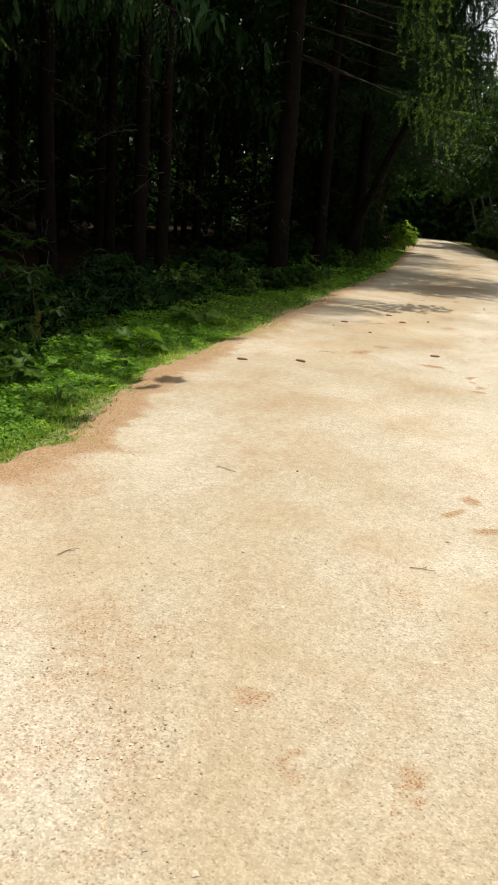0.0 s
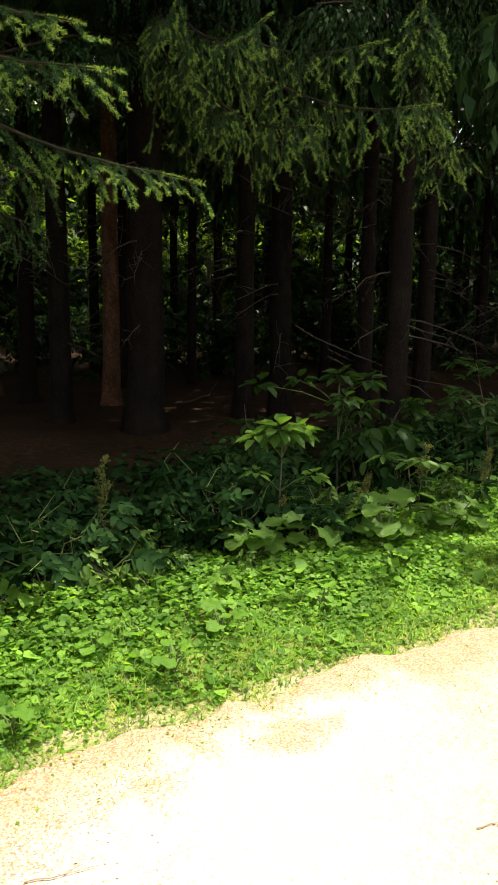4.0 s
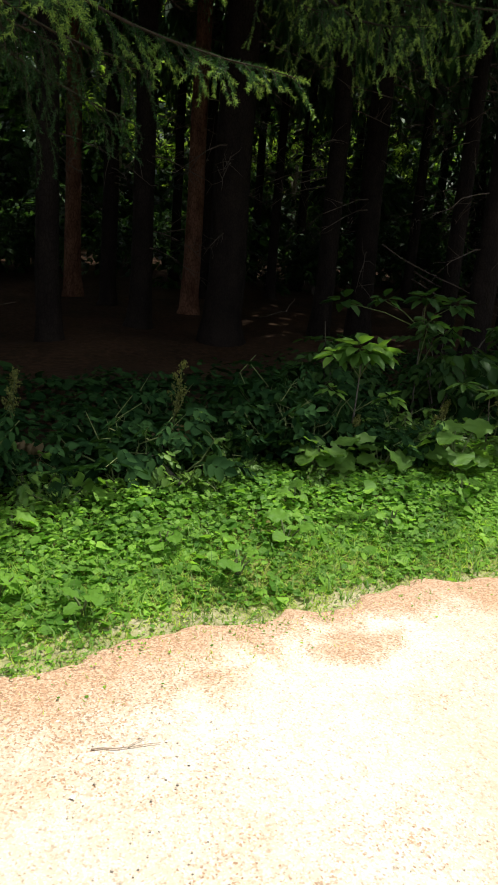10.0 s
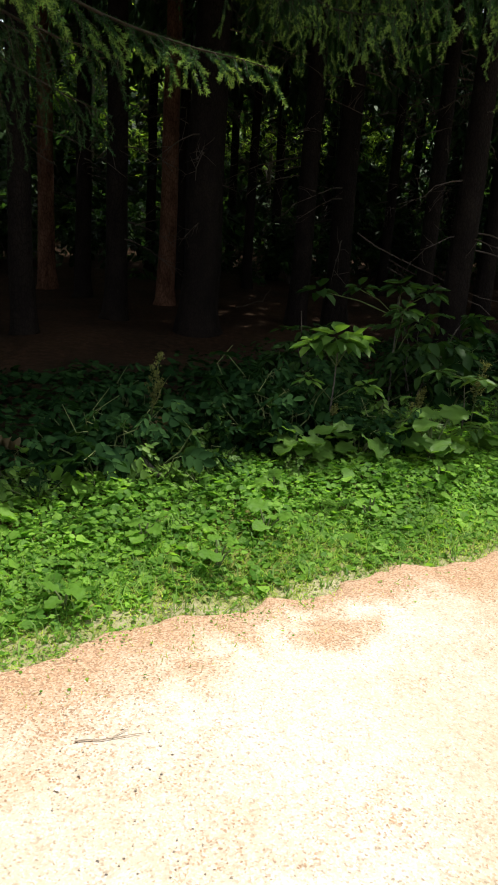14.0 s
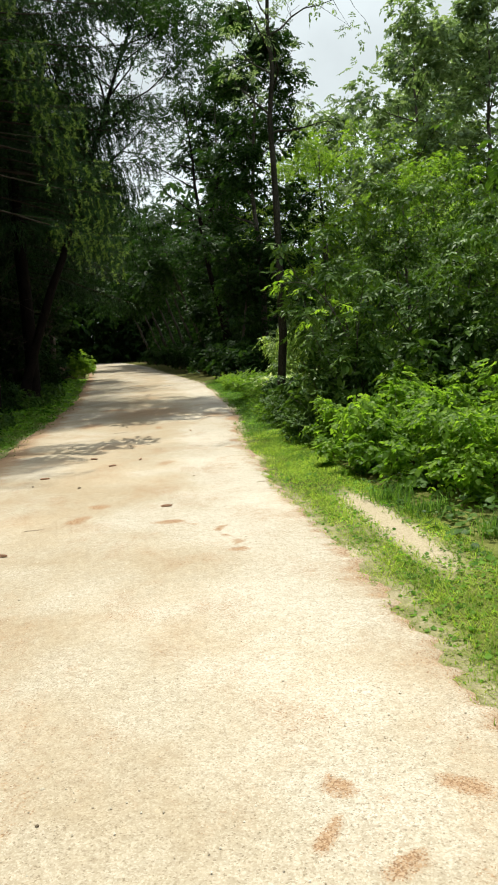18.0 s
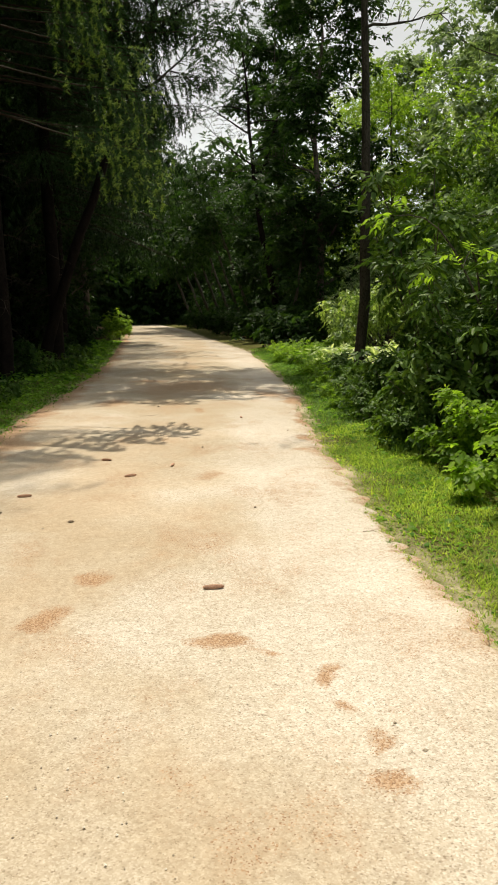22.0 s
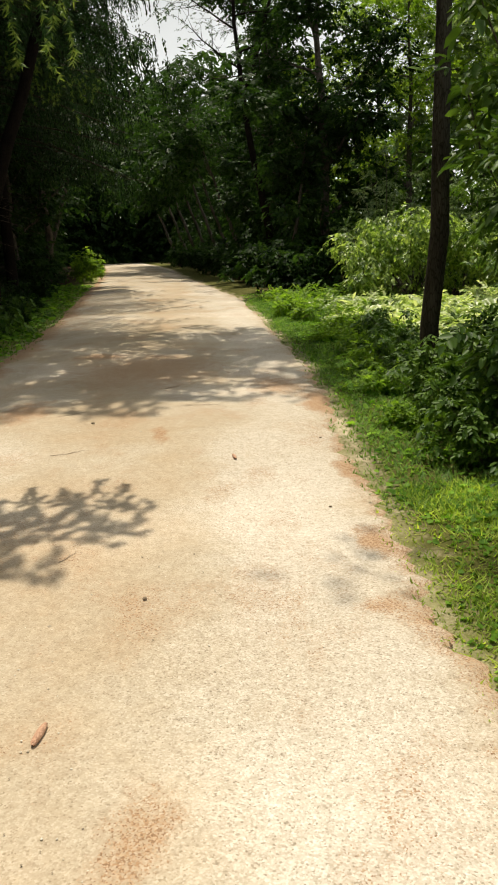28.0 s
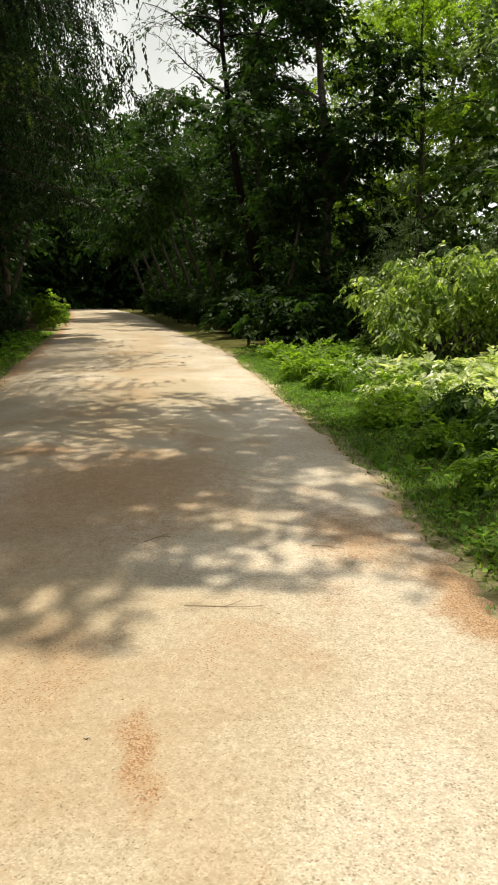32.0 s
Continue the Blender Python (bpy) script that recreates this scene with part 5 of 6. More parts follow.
def verge_leaves(name, n, y0, y1, side, d0, d1, size, hmax, mat, label, seed, power=1.0, aspect=0.98):
    """Clover, plantain and other low broad leaves, thick enough to hide the soil."""
    r = np.random.default_rng(seed)
    x, y, d = strip_points(n, y0, y1, side, d0, d1, r, power)
    keep = (np.sin(x * 3.3 + seed) * np.sin(y * 2.7 + x) + r.random(len(x)) * 2.2 > 0.1 + 1.3 * np.exp(-((d - d0) / 0.35) ** 2))
    x, y, d = x[keep], y[keep], d[keep]
    if side > 0:
        k2 = r.random(len(x)) > 1.15 * sandy(x, y)
        x, y, d = x[k2], y[k2], d[k2]
    n = len(x)
    h = hmax * (0.25 + 0.75 * np.clip((d - d0) / max(d1 - d0, 0.1) * 1.6, 0, 1)) * (0.6 + 0.4 * np.sin(x * 5 + y * 3) * np.sin(y * 4.1)) * r.uniform(0.2, 1, n)
    a = r.uniform(0, 2 * np.pi, n)
    P = np.column_stack([x, y, ground_z(d) + np.maximum(h, 0.008)])
    D = np.column_stack([np.cos(a), np.sin(a), r.normal(0.05, 0.3, n)])
    L = size * r.uniform(0.5, 1.4, n) * np.where(r.random(n) < 0.06, 1.9, 1.0)
    U = np.column_stack([r.normal(0, 0.35, n), r.normal(0, 0.35, n), np.ones(n)])
    tagged(new(name, mesh_np(name, *leaves(P, D, U, L, L * aspect * r.uniform(0.75, 1.15, n), 0.1, 0.12), mat)), label, "plants", kind="stuff")


def grass(name, n, y0, y1, side, d0, d1, height, label, seed, power=1.0, mat=None):
    r = np.random.default_rng(seed)
    x, y, d = strip_points(n, y0, y1, side, d0, d1, r, power)
    keep = np.sin(x * 4.3 + seed) * np.sin(y * 3.1 + x * 2) + r.random(n) * 2.0 > 0.15
    x, y, d = x[keep], y[keep], d[keep]
    if side > 0:
        bare = np.clip((y - 8) / 2, 0, 1) * np.clip(0.5 - d / 0.6 + 7 * ragged(y + 2 * d, 91), 0, 0.75)
        k2 = r.random(len(x)) > np.maximum(1.15 * sandy(x, y), bare)
        x, y, d = x[k2], y[k2], d[k2]
    k3 = r.random(len(x)) < np.where(d < 0, np.clip(0.5 + 9 * ragged(y, seed), 0, 1) * np.exp(d / (0.15 if side < 0 else 0.10)), 1.0)
    x, y, d = x[k3], y[k3], d[k3]
    n = len(x)
    tagged(new(name, mesh_np(name, *blades(np.column_stack([x, y, ground_z(d) - 0.005]), height * r.uniform(0.35, 1.2, n) * (0.45 + 0.55 * np.clip(d / 0.25, 0, 1)), r.uniform(0.4, 1.4, n), r.uniform(0.006, 0.012, n) * np.clip(y / 9, 0.8, 2.2), height < 0.09), mat or M_GRASS)), label, "grass", kind="stuff")


verge_leaves("clover", 20000, -2.5, 8.5, -1, 0.04, 0.9, 0.019, 0.05, M_CLOVER, "small clover leaves along the gravel", 20)
verge_leaves("clover", 66000, -2.5, 8.5, -1, 0.18, 1.75, 0.032, 0.13, M_CLOVER, "bright green clover and low broad weeds on the verge", 21)
verge_leaves("clover", 14000, 8.5, 20, -1, 0.0, 2.2, 0.042, 0.14, M_CLOVER, "green low weeds on the shaded verge", 22)
verge_leaves("clover", 6000, 20, 44, -1, 0.0, 2.6, 0.10, 0.25, M_CLOVER, "green low weeds on the shaded verge", 23)
verge_leaves("ivy_cover", 30000, -3.5, 12, -1, 1.35, 4.2, 0.056, 0.30, M_UNDER_SHADED, "dark leafy ground cover under the spruces", 24, 1.1)
verge_leaves("ivy_cover", 12000, 12, 40, -1, 1.2, 5.0, 0.11, 0.45, M_UNDER_SHADED, "dark leafy ground cover under the spruces", 25)
grass("grass", 14000, -2.5, 9, -1, -0.04, 1.3, 0.095, "short bright grass on the left verge", 26, 0.9)
grass("grass", 52000, -2.5, 9.5, -1, -0.35, 0.8, 0.07, "short yellow-green grass along the gravel", 46, 1.15, M_GRASS_Y)
grass("grass", 9000, 9, 34, -1, -0.2, 1.2, 0.10, "short grass on the left verge", 27)
grass("grass", 84000, -2, 14, 1, -0.06, 0.95, 0.075, "short sunlit grass along the right verge", 28, 1.0, M_GRASS_Y)
grass("grass", 62000, 13.5, 32, 1, -0.04, 1.5, 0.085, "grass along the right verge farther on", 29, 1.0)
verge_leaves("clover", 10000, 2, 14, 1, 0.02, 0.95, 0.026, 0.04, M_CLOVER, "small clover leaves in the grass", 30)
verge_leaves("clover", 20000, 13, 34, 1, 0.15, 2.6, 0.040, 0.14, M_CLOVER, "low weeds along the right verge", 31)
verge_leaves("ivy_cover", 23000, -4, 34, 1, 0.85, 4.2, 0.07, 0.40, M_LEAF, "leafy ground cover below the right shrubs", 32)


def creeping_leaves(name, n, y0, y1, side, label, seed):
    """Small leaves that creep from the verge onto the gravel in loose patches."""
    r = np.random.default_rng(seed)
    y = r.uniform(y0, y1, n)
    d = 0.06 - r.exponential(0.07, n)
    x = left_rim(y) - d if side < 0 else right_rim(y) + d
    keep = ragged(y, seed) * 9 + r.random(n) * 0.7 > 0.5
    x, y, d = x[keep], y[keep], d[keep]
    n = len(x)
    a = r.uniform(0, 2 * np.pi, n)
    D = np.column_stack([np.cos(a), np.sin(a), r.uniform(0.0, 0.2, n)])
    U = np.column_stack([r.normal(0, 0.3, n), r.normal(0, 0.3, n), np.ones(n)])
    L = r.uniform(0.006, 0.017, n)
    P = np.column_stack([x, y, ground_z(d) + r.uniform(0.003, 0.02, n)])
    tagged(new(name, mesh_np(name, *leaves(P, D, U, L, L * r.uniform(0.4, 0.8, n), 0.1, 0.1), M_CLOVER)), label, "plants", kind="stuff")


creeping_leaves("creeping_weeds", 5200, -1.5, 11, -1, "small weeds creeping onto the gravel", 61)
creeping_leaves("creeping_weeds", 900, 5.5, 12, 1, "small weeds creeping onto the gravel", 62)


def stray_weeds():
    """Tufts and rosettes that creep onto the gravel."""
    r = np.random.default_rng(5)
    proto = []
    for k in range(3):
        n = 34
        a = r.uniform(0, 2 * np.pi, n)
        D = np.column_stack([np.cos(a), np.sin(a), r.uniform(0.0, 0.7, n)])
        P = D * np.array([0.02, 0.02, 0.0]) + r.normal(0, 0.035, (n, 3)) * np.array([1, 1, 0]) + np.array([0, 0, 0.006])
        L = r.uniform(0.015, 0.045, n)
        e = thing("weed_rosette", 0, 0, 0, "small green weed rosette on the gravel's edge", "weed", "weeds on the gravel")
        part("leaf_rosette", mesh_np("leaf_rosette", *leaves(P, D, np.tile([0, 0, 1.0], (n, 1)), L, L * 0.32), M_CLOVER), e)
        proto.append(e)
    spots = [(-2.12, 0.42), (-2.0, 0.18), (-2.1, 1.55), (-2.2, 1.1), (-2.15, 2.3), (-2.25, 3.4), (-2.3, 5.0), (1.25, 4.2), (1.05, 5.4), (0.98, 6.4), (0.82, 9.0), (0.86, 9.5), (1.12, 7.3), (1.4, 7.4), (-2.3, 4.2), (-2.08, 0.9), (-1.52, 16.62), (-1.46, 16.66)]
    for i, (x, y) in enumerate(spots):
        k = i % 3
        ob = proto[k] if i < 3 else copy_thing(proto[k], pose(0, 0, 0))
        s = r.uniform(0.4, 0.8)
        ob.matrix_basis = pose(x, y, 0.002, 0, 0, r.uniform(0, 360)) @ Matrix.Diagonal((s, s, s, 1))


stray_weeds()


# ---- burdock, dock and saplings on the left verge ----
def big_leaf_mesh(name, L, W, seed, mat, heart=0.5, ruffle=0.05):
    """A broad heart-shaped leaf along +x, ruffled, with a sunken midrib."""
    r = np.random.default_rng(seed)
    nu, nv = 11, 9
    u, v = np.meshgrid(np.linspace(0, 1, nu), np.linspace(-1, 1, nv), indexing="ij")
    w = W / 2 * np.sin(np.pi * (0.16 + 0.78 * u)) ** 0.5 * (1.06 - 0.16 * u) * (1 - u ** 9) ** 0.5
    x = u * L - heart * 0.3 * L * np.abs(v) ** 2 * (1 - u) ** 3
    y = v * w
    z = 0.14 * np.abs(y) - 0.22 * L * (u - 0.25) ** 2 + ruffle * L * np.sin(v * 5 + u * 14 + seed) * np.abs(v) ** 1.5 + r.normal(0, 0.004, u.shape)
    V = np.stack([x, y, z], -1).reshape(-1, 3)
    i, j = np.meshgrid(np.arange(nu - 1), np.arange(nv - 1), indexing="ij")
    F = np.stack([i * nv + j, (i + 1) * nv + j, (i + 1) * nv + j + 1, i * nv + j + 1], -1).reshape(-1, 4)
    return mesh_np(name, V, F, mat)


BIG = [big_leaf_mesh("broad_leaf", 0.24, 0.27, k, M_BURDOCK, 0.7, 0.08) for k in (1, 2, 3)]
FRESH = [big_leaf_mesh("broad_leaf", 0.24, 0.22, k, M_CLOVER, 0.6, 0.07) for k in (8, 9)]
# the burdock leaf again, in the shade-darkened green
DARKBIG = [big_leaf_mesh("broad_leaf", 0.26, 0.23, k, M_UNDER_SHADED) for k in (4, 5)]
DEAD = [big_leaf_mesh("withered_leaf", 0.24, 0.14, k, M_DRY, 0.2, 0.16) for k in (6, 7)]


def leafy_rosette(name, x, y, n, size, lib, label, category, seed, hmin=0.06, hmax=0.22, group="broad-leaved weeds"):
    r = np.random.default_rng(seed)
    e = thing(name, x, y, 0.015, label, category, group)
    for i in range(n):
        a = 360 * (i + r.random() * 0.7) / n
        h, out = r.uniform(hmin, hmax), r.uniform(0.04, 0.20) * size / 0.24
        c, s = math.cos(radians(a)), math.sin(radians(a))
        stalk = part("stalk", mesh_np("stalk", *tube([(0, 0, -0.02), (c * out * 0.5, s * out * 0.5, h * 0.6), (c * out, s * out, h)], [0.006, 0.005, 0.004], 5), M_STEM), e)
        leaf = part("leaf", lib[int(r.integers(len(lib)))], e)
        k = size / 0.26 * r.uniform(0.7, 1.15)
        leaf.matrix_basis = pose(c * out, s * out, h, r.uniform(-25, 25), r.uniform(-25, 30), a + r.uniform(-25, 25)) @ Matrix.Diagonal((k, k, k, 1))
    return e


leafy_rosette("burdock_plant", -3.72, 2.55, 17, 0.18, BIG, "burdock with broad wavy green leaves", "weed", 1)
leafy_rosette("burdock_plant", -3.62, 2.95, 16, 0.17, BIG, "burdock with broad wavy green leaves", "weed", 2)
leafy_rosette("burdock_plant", -3.45, 3.45, 14, 0.20, BIG, "burdock with one large upright leaf", "weed", 3, 0.12, 0.32)
leafy_rosette("burdock_plant", -3.42, 4.15, 15, 0.17, BIG, "burdock with broad wavy green leaves", "weed", 4)
leafy_rosette("burdock_plant", -3.7, 1.15, 6, 0.15, FRESH, "young burdock in the clover", "weed", 5, 0.05, 0.14)
leafy_rosette("burdock_plant", -3.95, 0.95, 6, 0.17, FRESH, "young burdock in the clover", "weed", 6)
leafy_rosette("burdock_plant", -2.95, 1.75, 5, 0.10, FRESH, "small heart-leaved weed in the grass", "weed", 7, 0.04, 0.1)
leafy_rosette("burdock_plant", -2.72, 0.62, 4, 0.085, FRESH, "small heart-leaved weed in the grass", "weed", 8, 0.03, 0.08)
leafy_rosette("burdock_plant", -3.25, 6.2, 8, 0.24, BIG, "burdock in the shade of the verge", "weed", 9)
leafy_rosette("burdock_plant", -3.5, 8.4, 8, 0.26, BIG, "burdock in the shade of the verge", "weed", 10)
leafy_rosette("burdock_plant", 2.35, 8.2, 7, 0.26, BIG, "large-leaved burdock below the bramble", "weed", 11)
for n, (x, y, s) in enumerate(((-2.75, 1.35, 0.075), (-2.95, 0.35, 0.08), (-3.1, 1.15, 0.09), (-3.3, 2.05, 0.09), (-2.85, 2.35, 0.075), (-3.5, 0.55, 0.11), (-3.25, -0.3, 0.10), (-3.6, 1.75, 0.11), (-3.05, 3.1, 0.09), (-3.35, 4.7, 0.10), (-3.0, 5.4, 0.09), (-2.8, 3.9, 0.08), (-3.9, 0.1, 0.12), (-3.15, 2.7, 0.08), (-2.7, -0.4, 0.07), (-3.45, -0.9, 0.1))):
    leafy_rosette("plantain_weed", x, y, 6, s, FRESH, "bright broad-leaved weed in the clover", "weed", 50 + n, 0.05, 0.13)
for n, (x, y) in enumerate(((-4.35, 0.55), (-4.6, 2.6), (-4.9, 3.9), (-4.3, 4.6), (-4.2, 5.4))):
    leafy_rosette("shade_burdock", x, y, 7, 0.17, DARKBIG, "dark broad-leaved plant below the spruces", "weed", 30 + n, 0.10, 0.28)
for n, (x, y, z) in enumerate(((-4.18, 1.72, 0.28), (-4.28, 1.62, 0.22), (-4.35, 0.85, 0.2))):
    e = thing("withered_burdock", x, y, 0.01, "withered brown burdock leaves hanging down", "weed", "withered weeds")
    for k in range(3):
        lf = part("leaf", DEAD[k % 2], e)
        lf.matrix_basis = pose(0.03 * k, 0.04 * (k - 1), z, 20 * k, 62 + 9 * k, 40 * k + 50 * n) @ Matrix.Diagonal((1, 0.8, 1, 1))
    part("stalk", mesh_np("stalk", *tube([(0, 0, -0.03), (0.01, 0, z * 0.5), (0, 0.0, z + 0.02)], [0.007, 0.006, 0.004], 5), M_DRY), e)


def dock_plant(x, y, h, seed, label="dock with a tall greenish seed spike"):
    """A dock: stem, side branches thick with small seeds, long leaves low down."""
    r = np.random.default_rng(seed)
    e = thing("dock_plant", x, y, 0.0, label, "weed", "dock plants")
    line = np.array([(0, 0, -0.03), (0.01, 0.0, h * 0.4), (0.03, 0.01, h * 0.75), (0.05, 0.02, h)])
    part("stem", mesh_np("stem", *tube(line, [0.006, 0.005, 0.004, 0.002], 5), M_STEM), e)
    C = []
    for i in range(16):
        f = r.uniform(0.45, 1.0)
        b = np.array([np.interp(f, [0, 0.4, 0.75, 1], line[:, k]) for k in range(3)])
        a = r.uniform(0, 6.3)
        ln = 0.16 * (1.15 - f) * h / 0.6
        for q in np.linspace(0, 1, 9):
            C.append(b + np.array([np.cos(a) * ln * q * 0.6, np.sin(a) * ln * q * 0.6, ln * q]))
    C = np.array(C)
    C = C[r.integers(len(C), size=700)] + r.normal(0, 0.008, (700, 3))
    part("seed_spike", mesh_np("seed_spike", *leaf_quads(C, rand_dirs(700), rand_dirs(700), np.full(700, 0.014), np.full(700, 0.011)), M_SEED), e, "dense greenish seed heads")["kind"] = "stuff"
    n = 16
    a = r.uniform(0, 6.3, n)
    D = np.column_stack([np.cos(a), np.sin(a), r.uniform(-0.1, 0.5, n)])
    P = np.column_stack([np.zeros(n), np.zeros(n), r.uniform(0.03, h * 0.5, n)])
    L = r.uniform(0.12, 0.22, n)
    part("leaves", mesh_np("leaves", *leaves(P, D, np.tile([0, 0, 1.0], (n, 1)), L, L * 0.3, 0.15, 0.4), M_UNDER_SHADED), e)


for n, (x, y, h) in enumerate(((-4.45, 1.86, 0.62), (-4.8, 0.9, 0.55), (-3.75, 3.55, 0.45), (-3.9, 2.9, 0.35), (-3.85, 4.3, 0.6), (-3.7, 4.9, 0.5))):
    dock_plant(x, y, h, 400 + n)


def sapling(x, y, h, n_whorls, leaf_L, seed, mat, label, spread=0.25):
    """A young broadleaved shoot: thin stem, side shoots, each ending in a fan of pointed leaves."""
    r = np.random.default_rng(seed)
    e = thing("sapling", x, y, 0.0, label, "sapling", "saplings under the spruces")
    line = wander((0, 0, -0.03), (r.normal(0, 0.12), r.normal(0, 0.12), 1), h, 6, 0.08, r)
    part("stem", mesh_np("stem", *tube(line, np.linspace(0.008, 0.003, 7), 5), M_BARK), e)
    tips = [line[-1]]
    for i in range(n_whorls - 1):
        b = line[int(r.integers(2, 7))]
        a = r.uniform(0, 6.3)
        q = b + np.array([np.cos(a) * spread, np.sin(a) * spread, r.uniform(0.0, 0.14)]) * r.uniform(0.5, 1.2)
        part("side_shoot", mesh_np("side_shoot", *tube([b, (b + q) / 2 + [0, 0, 0.02], q], [0.004, 0.003, 0.002], 4), M_STEM), e)
        tips.append(q)
    for p in tips:
        k = 8
        a = np.linspace(0, 2 * np.pi, k, endpoint=False) + r.random()
        D = np.column_stack([np.cos(a), np.sin(a), r.uniform(-0.5, 0.5, k)])
        L = leaf_L * r.uniform(0.7, 1.15, k)
        part("leaf_fan", mesh_np("leaf_fan", *leaves(np.repeat(p[None], k, 0) + D * 0.02, D, np.tile([0, 0, 1.0], (k, 1)), L, L * 0.48, 0.12, 0.3), mat), e)
    return e


def leaf_crowned_sapling(x, y, h, heads, seed, mat, label):
    """A sapling whose shoots each end in a broad dome of pointed leaves. heads: offset x, y, z, radius, leaf count."""
    r = np.random.default_rng(seed)
    e = thing("sapling", x, y, 0.0, label, "sapling", "saplings under the spruces")
    line = wander((0, 0, -0.03), (0, 0, 1), h, 6, 0.05, r)
    part("stem", mesh_np("stem", *tube(line, np.linspace(0.009, 0.004, 7), 5), M_BARK), e)
    for dx, dy, dz, rad, k in heads:
        q = np.array([dx, dy, h + dz])
        b = line[3 if dz < -0.1 else 5]
        part("side_shoot", mesh_np("side_shoot", *tube([b, (b + q) / 2 + [0, 0, 0.03], q], [0.005, 0.004, 0.002], 4), M_STEM), e)
        a = np.arange(k) * 2.4 + r.normal(0, 0.2, k)
        f = np.sqrt((np.arange(k) + 0.5) / k)
        D = np.column_stack([np.cos(a) * (0.35 + f), np.sin(a) * (0.35 + f), 0.75 - 1.15 * f + r.normal(0, 0.12, k)])
        P = q + unit(D) * rad * 0.35 * f[:, None] + np.array([0, 0, 0.03]) * (1 - f[:, None])
        L = rad * r.uniform(0.55, 0.8, k)
        part("leaf_crown", mesh_np("leaf_crown", *leaves(P, D, np.array([[0, 0, 1.0]]) + r.normal(0, 0.15, (k, 3)), L, L * 0.56, 0.16, 0.25), mat), e)
    return e


leaf_crowned_sapling(-4.05, 3.03, 0.72, ((0.0, 0.0, 0.05, 0.23, 22), (0.03, 0.15, 0.02, 0.19, 16), (-0.06, -0.14, 0.0, 0.17, 14), (0.12, 0.22, -0.28, 0.14, 10), (0.05, -0.25, -0.22, 0.12, 9)), 1, M_BURDOCK, "sapling with broad fans of pointed green leaves")
leaf_crowned_sapling(-4.5, 4.05, 1.02, ((0.0, 0.0, 0.04, 0.2, 15), (0.1, 0.2, 0.0, 0.19, 14), (0.2, -0.15, -0.12, 0.18, 12), (-0.05, -0.4, 0.02, 0.17, 10), (-0.1, -0.75, 0.0, 0.2, 10), (0.15, 0.05, -0.22, 0.15, 9)), 2, M_LEAF_D, "glossy dark-leaved young shrub under the spruces")
sapling(-3.62, 3.95, 0.62, 6, 0.11, 3, M_LEAF, "slim sapling with light paired leaves", 0.18)
glossy = settle(shrub("elder_shrub", 314, 0.5, 1.25, 420, 0.12, 0.5, M_LEAF_D, "drooping dark-leaved shrub at the forest edge", "shrub", "shrubs under the spruces", stems=7, clumps=10), -4.45, 4.25)
again(glossy, -4.9, 3.5, 70, 0.8)
again(glossy, -4.7, 6.4, 150, 0.9)
sapling(-4.1, 5.6, 0.8, 8, 0.13, 7, M_LEAF_D, "sapling with fans of pointed green leaves")
sapling(-4.6, 6.6, 1.1, 9, 0.15, 8, M_LEAF_D, "taller sapling with glossy dark leaves")
herb = settle(shrub("woodland_herb", 310, 0.32, 0.42, 320, 0.06, 0.62, M_UNDER_SHADED, "dark leafy herb at the forest edge", "herb", "herbs at the forest edge", stems=7, clumps=8, stem_mat=M_STEM), -4.1, 2.3)
herb2 = settle(shrub("woodland_herb", 311, 0.28, 0.34, 260, 0.05, 0.65, M_LEAF, "leafy green herb at the forest edge", "herb", "herbs at the forest edge", stems=7, clumps=8, stem_mat=M_STEM), -3.9, 2.0)


def scatter_herbs():
    r = np.random.default_rng(29)
    for _ in range(80):
        y = r.uniform(-1.5, 11)
        d = r.uniform(1.45, 3.0)
        if y < 2 and r.random() < 0.25:
            continue
        again(herb, float(left_rim(y)) - d, y, r.uniform(0, 360), r.uniform(0.7, 1.6))
    for _ in range(40):
        y = r.uniform(-1, 11)
        d = r.uniform(1.15, 2.1)
        again(herb2, float(left_rim(y)) - d, y, r.uniform(0, 360), r.uniform(0.6, 1.2))
    for _ in range(40):
        y = r.uniform(11, 32)
        again(herb2, float(left_rim(y)) - r.uniform(0.7, 3.0), y, r.uniform(0, 360), r.uniform(1.0, 2.2))


scatter_herbs()


# ---- right verge: bare sandy strip, tall grass tufts ----
def tuft(x, y, n, h, seed):
    r = np.random.default_rng(seed)
    e = thing("grass_tuft", x, y, 0.015, "tall tuft of arching green grass", "grass", "tall grass tufts")
    P = np.column_stack([r.normal(0, 0.10, n), r.normal(0, 0.10, n), np.zeros(n)])
    part("grass_leafage", mesh_np("grass_leafage", *blades(P, h * r.uniform(0.5, 1.2, n), r.uniform(0.2, 0.9, n), r.uniform(0.005, 0.010, n)), M_GRASS), e)["kind"] = "stuff"


for n, (x, y, h) in enumerate(((1.98, 7.1, 0.22), (1.85, 7.7, 0.24), (2.25, 6.2, 0.24), (1.7, 12.0, 0.2), (1.75, 13.4, 0.2), (1.9, 16.9, 0.3), (2.2, 18.9, 0.4), (2.0, 20.1, 0.35), (2.5, 21.6, 0.5), (2.2, 23.0, 0.4), (2.8, 22.5, 0.5), (2.0, 24.2, 0.4), (3.0, 24.4, 0.55), (2.6, 26.4, 0.5), (3.6, 25.6, 0.6), (1.8, 27.6, 0.4), (4.2, 23.4, 0.5))):
    tuft(x, y, 170, h, 500 + n)


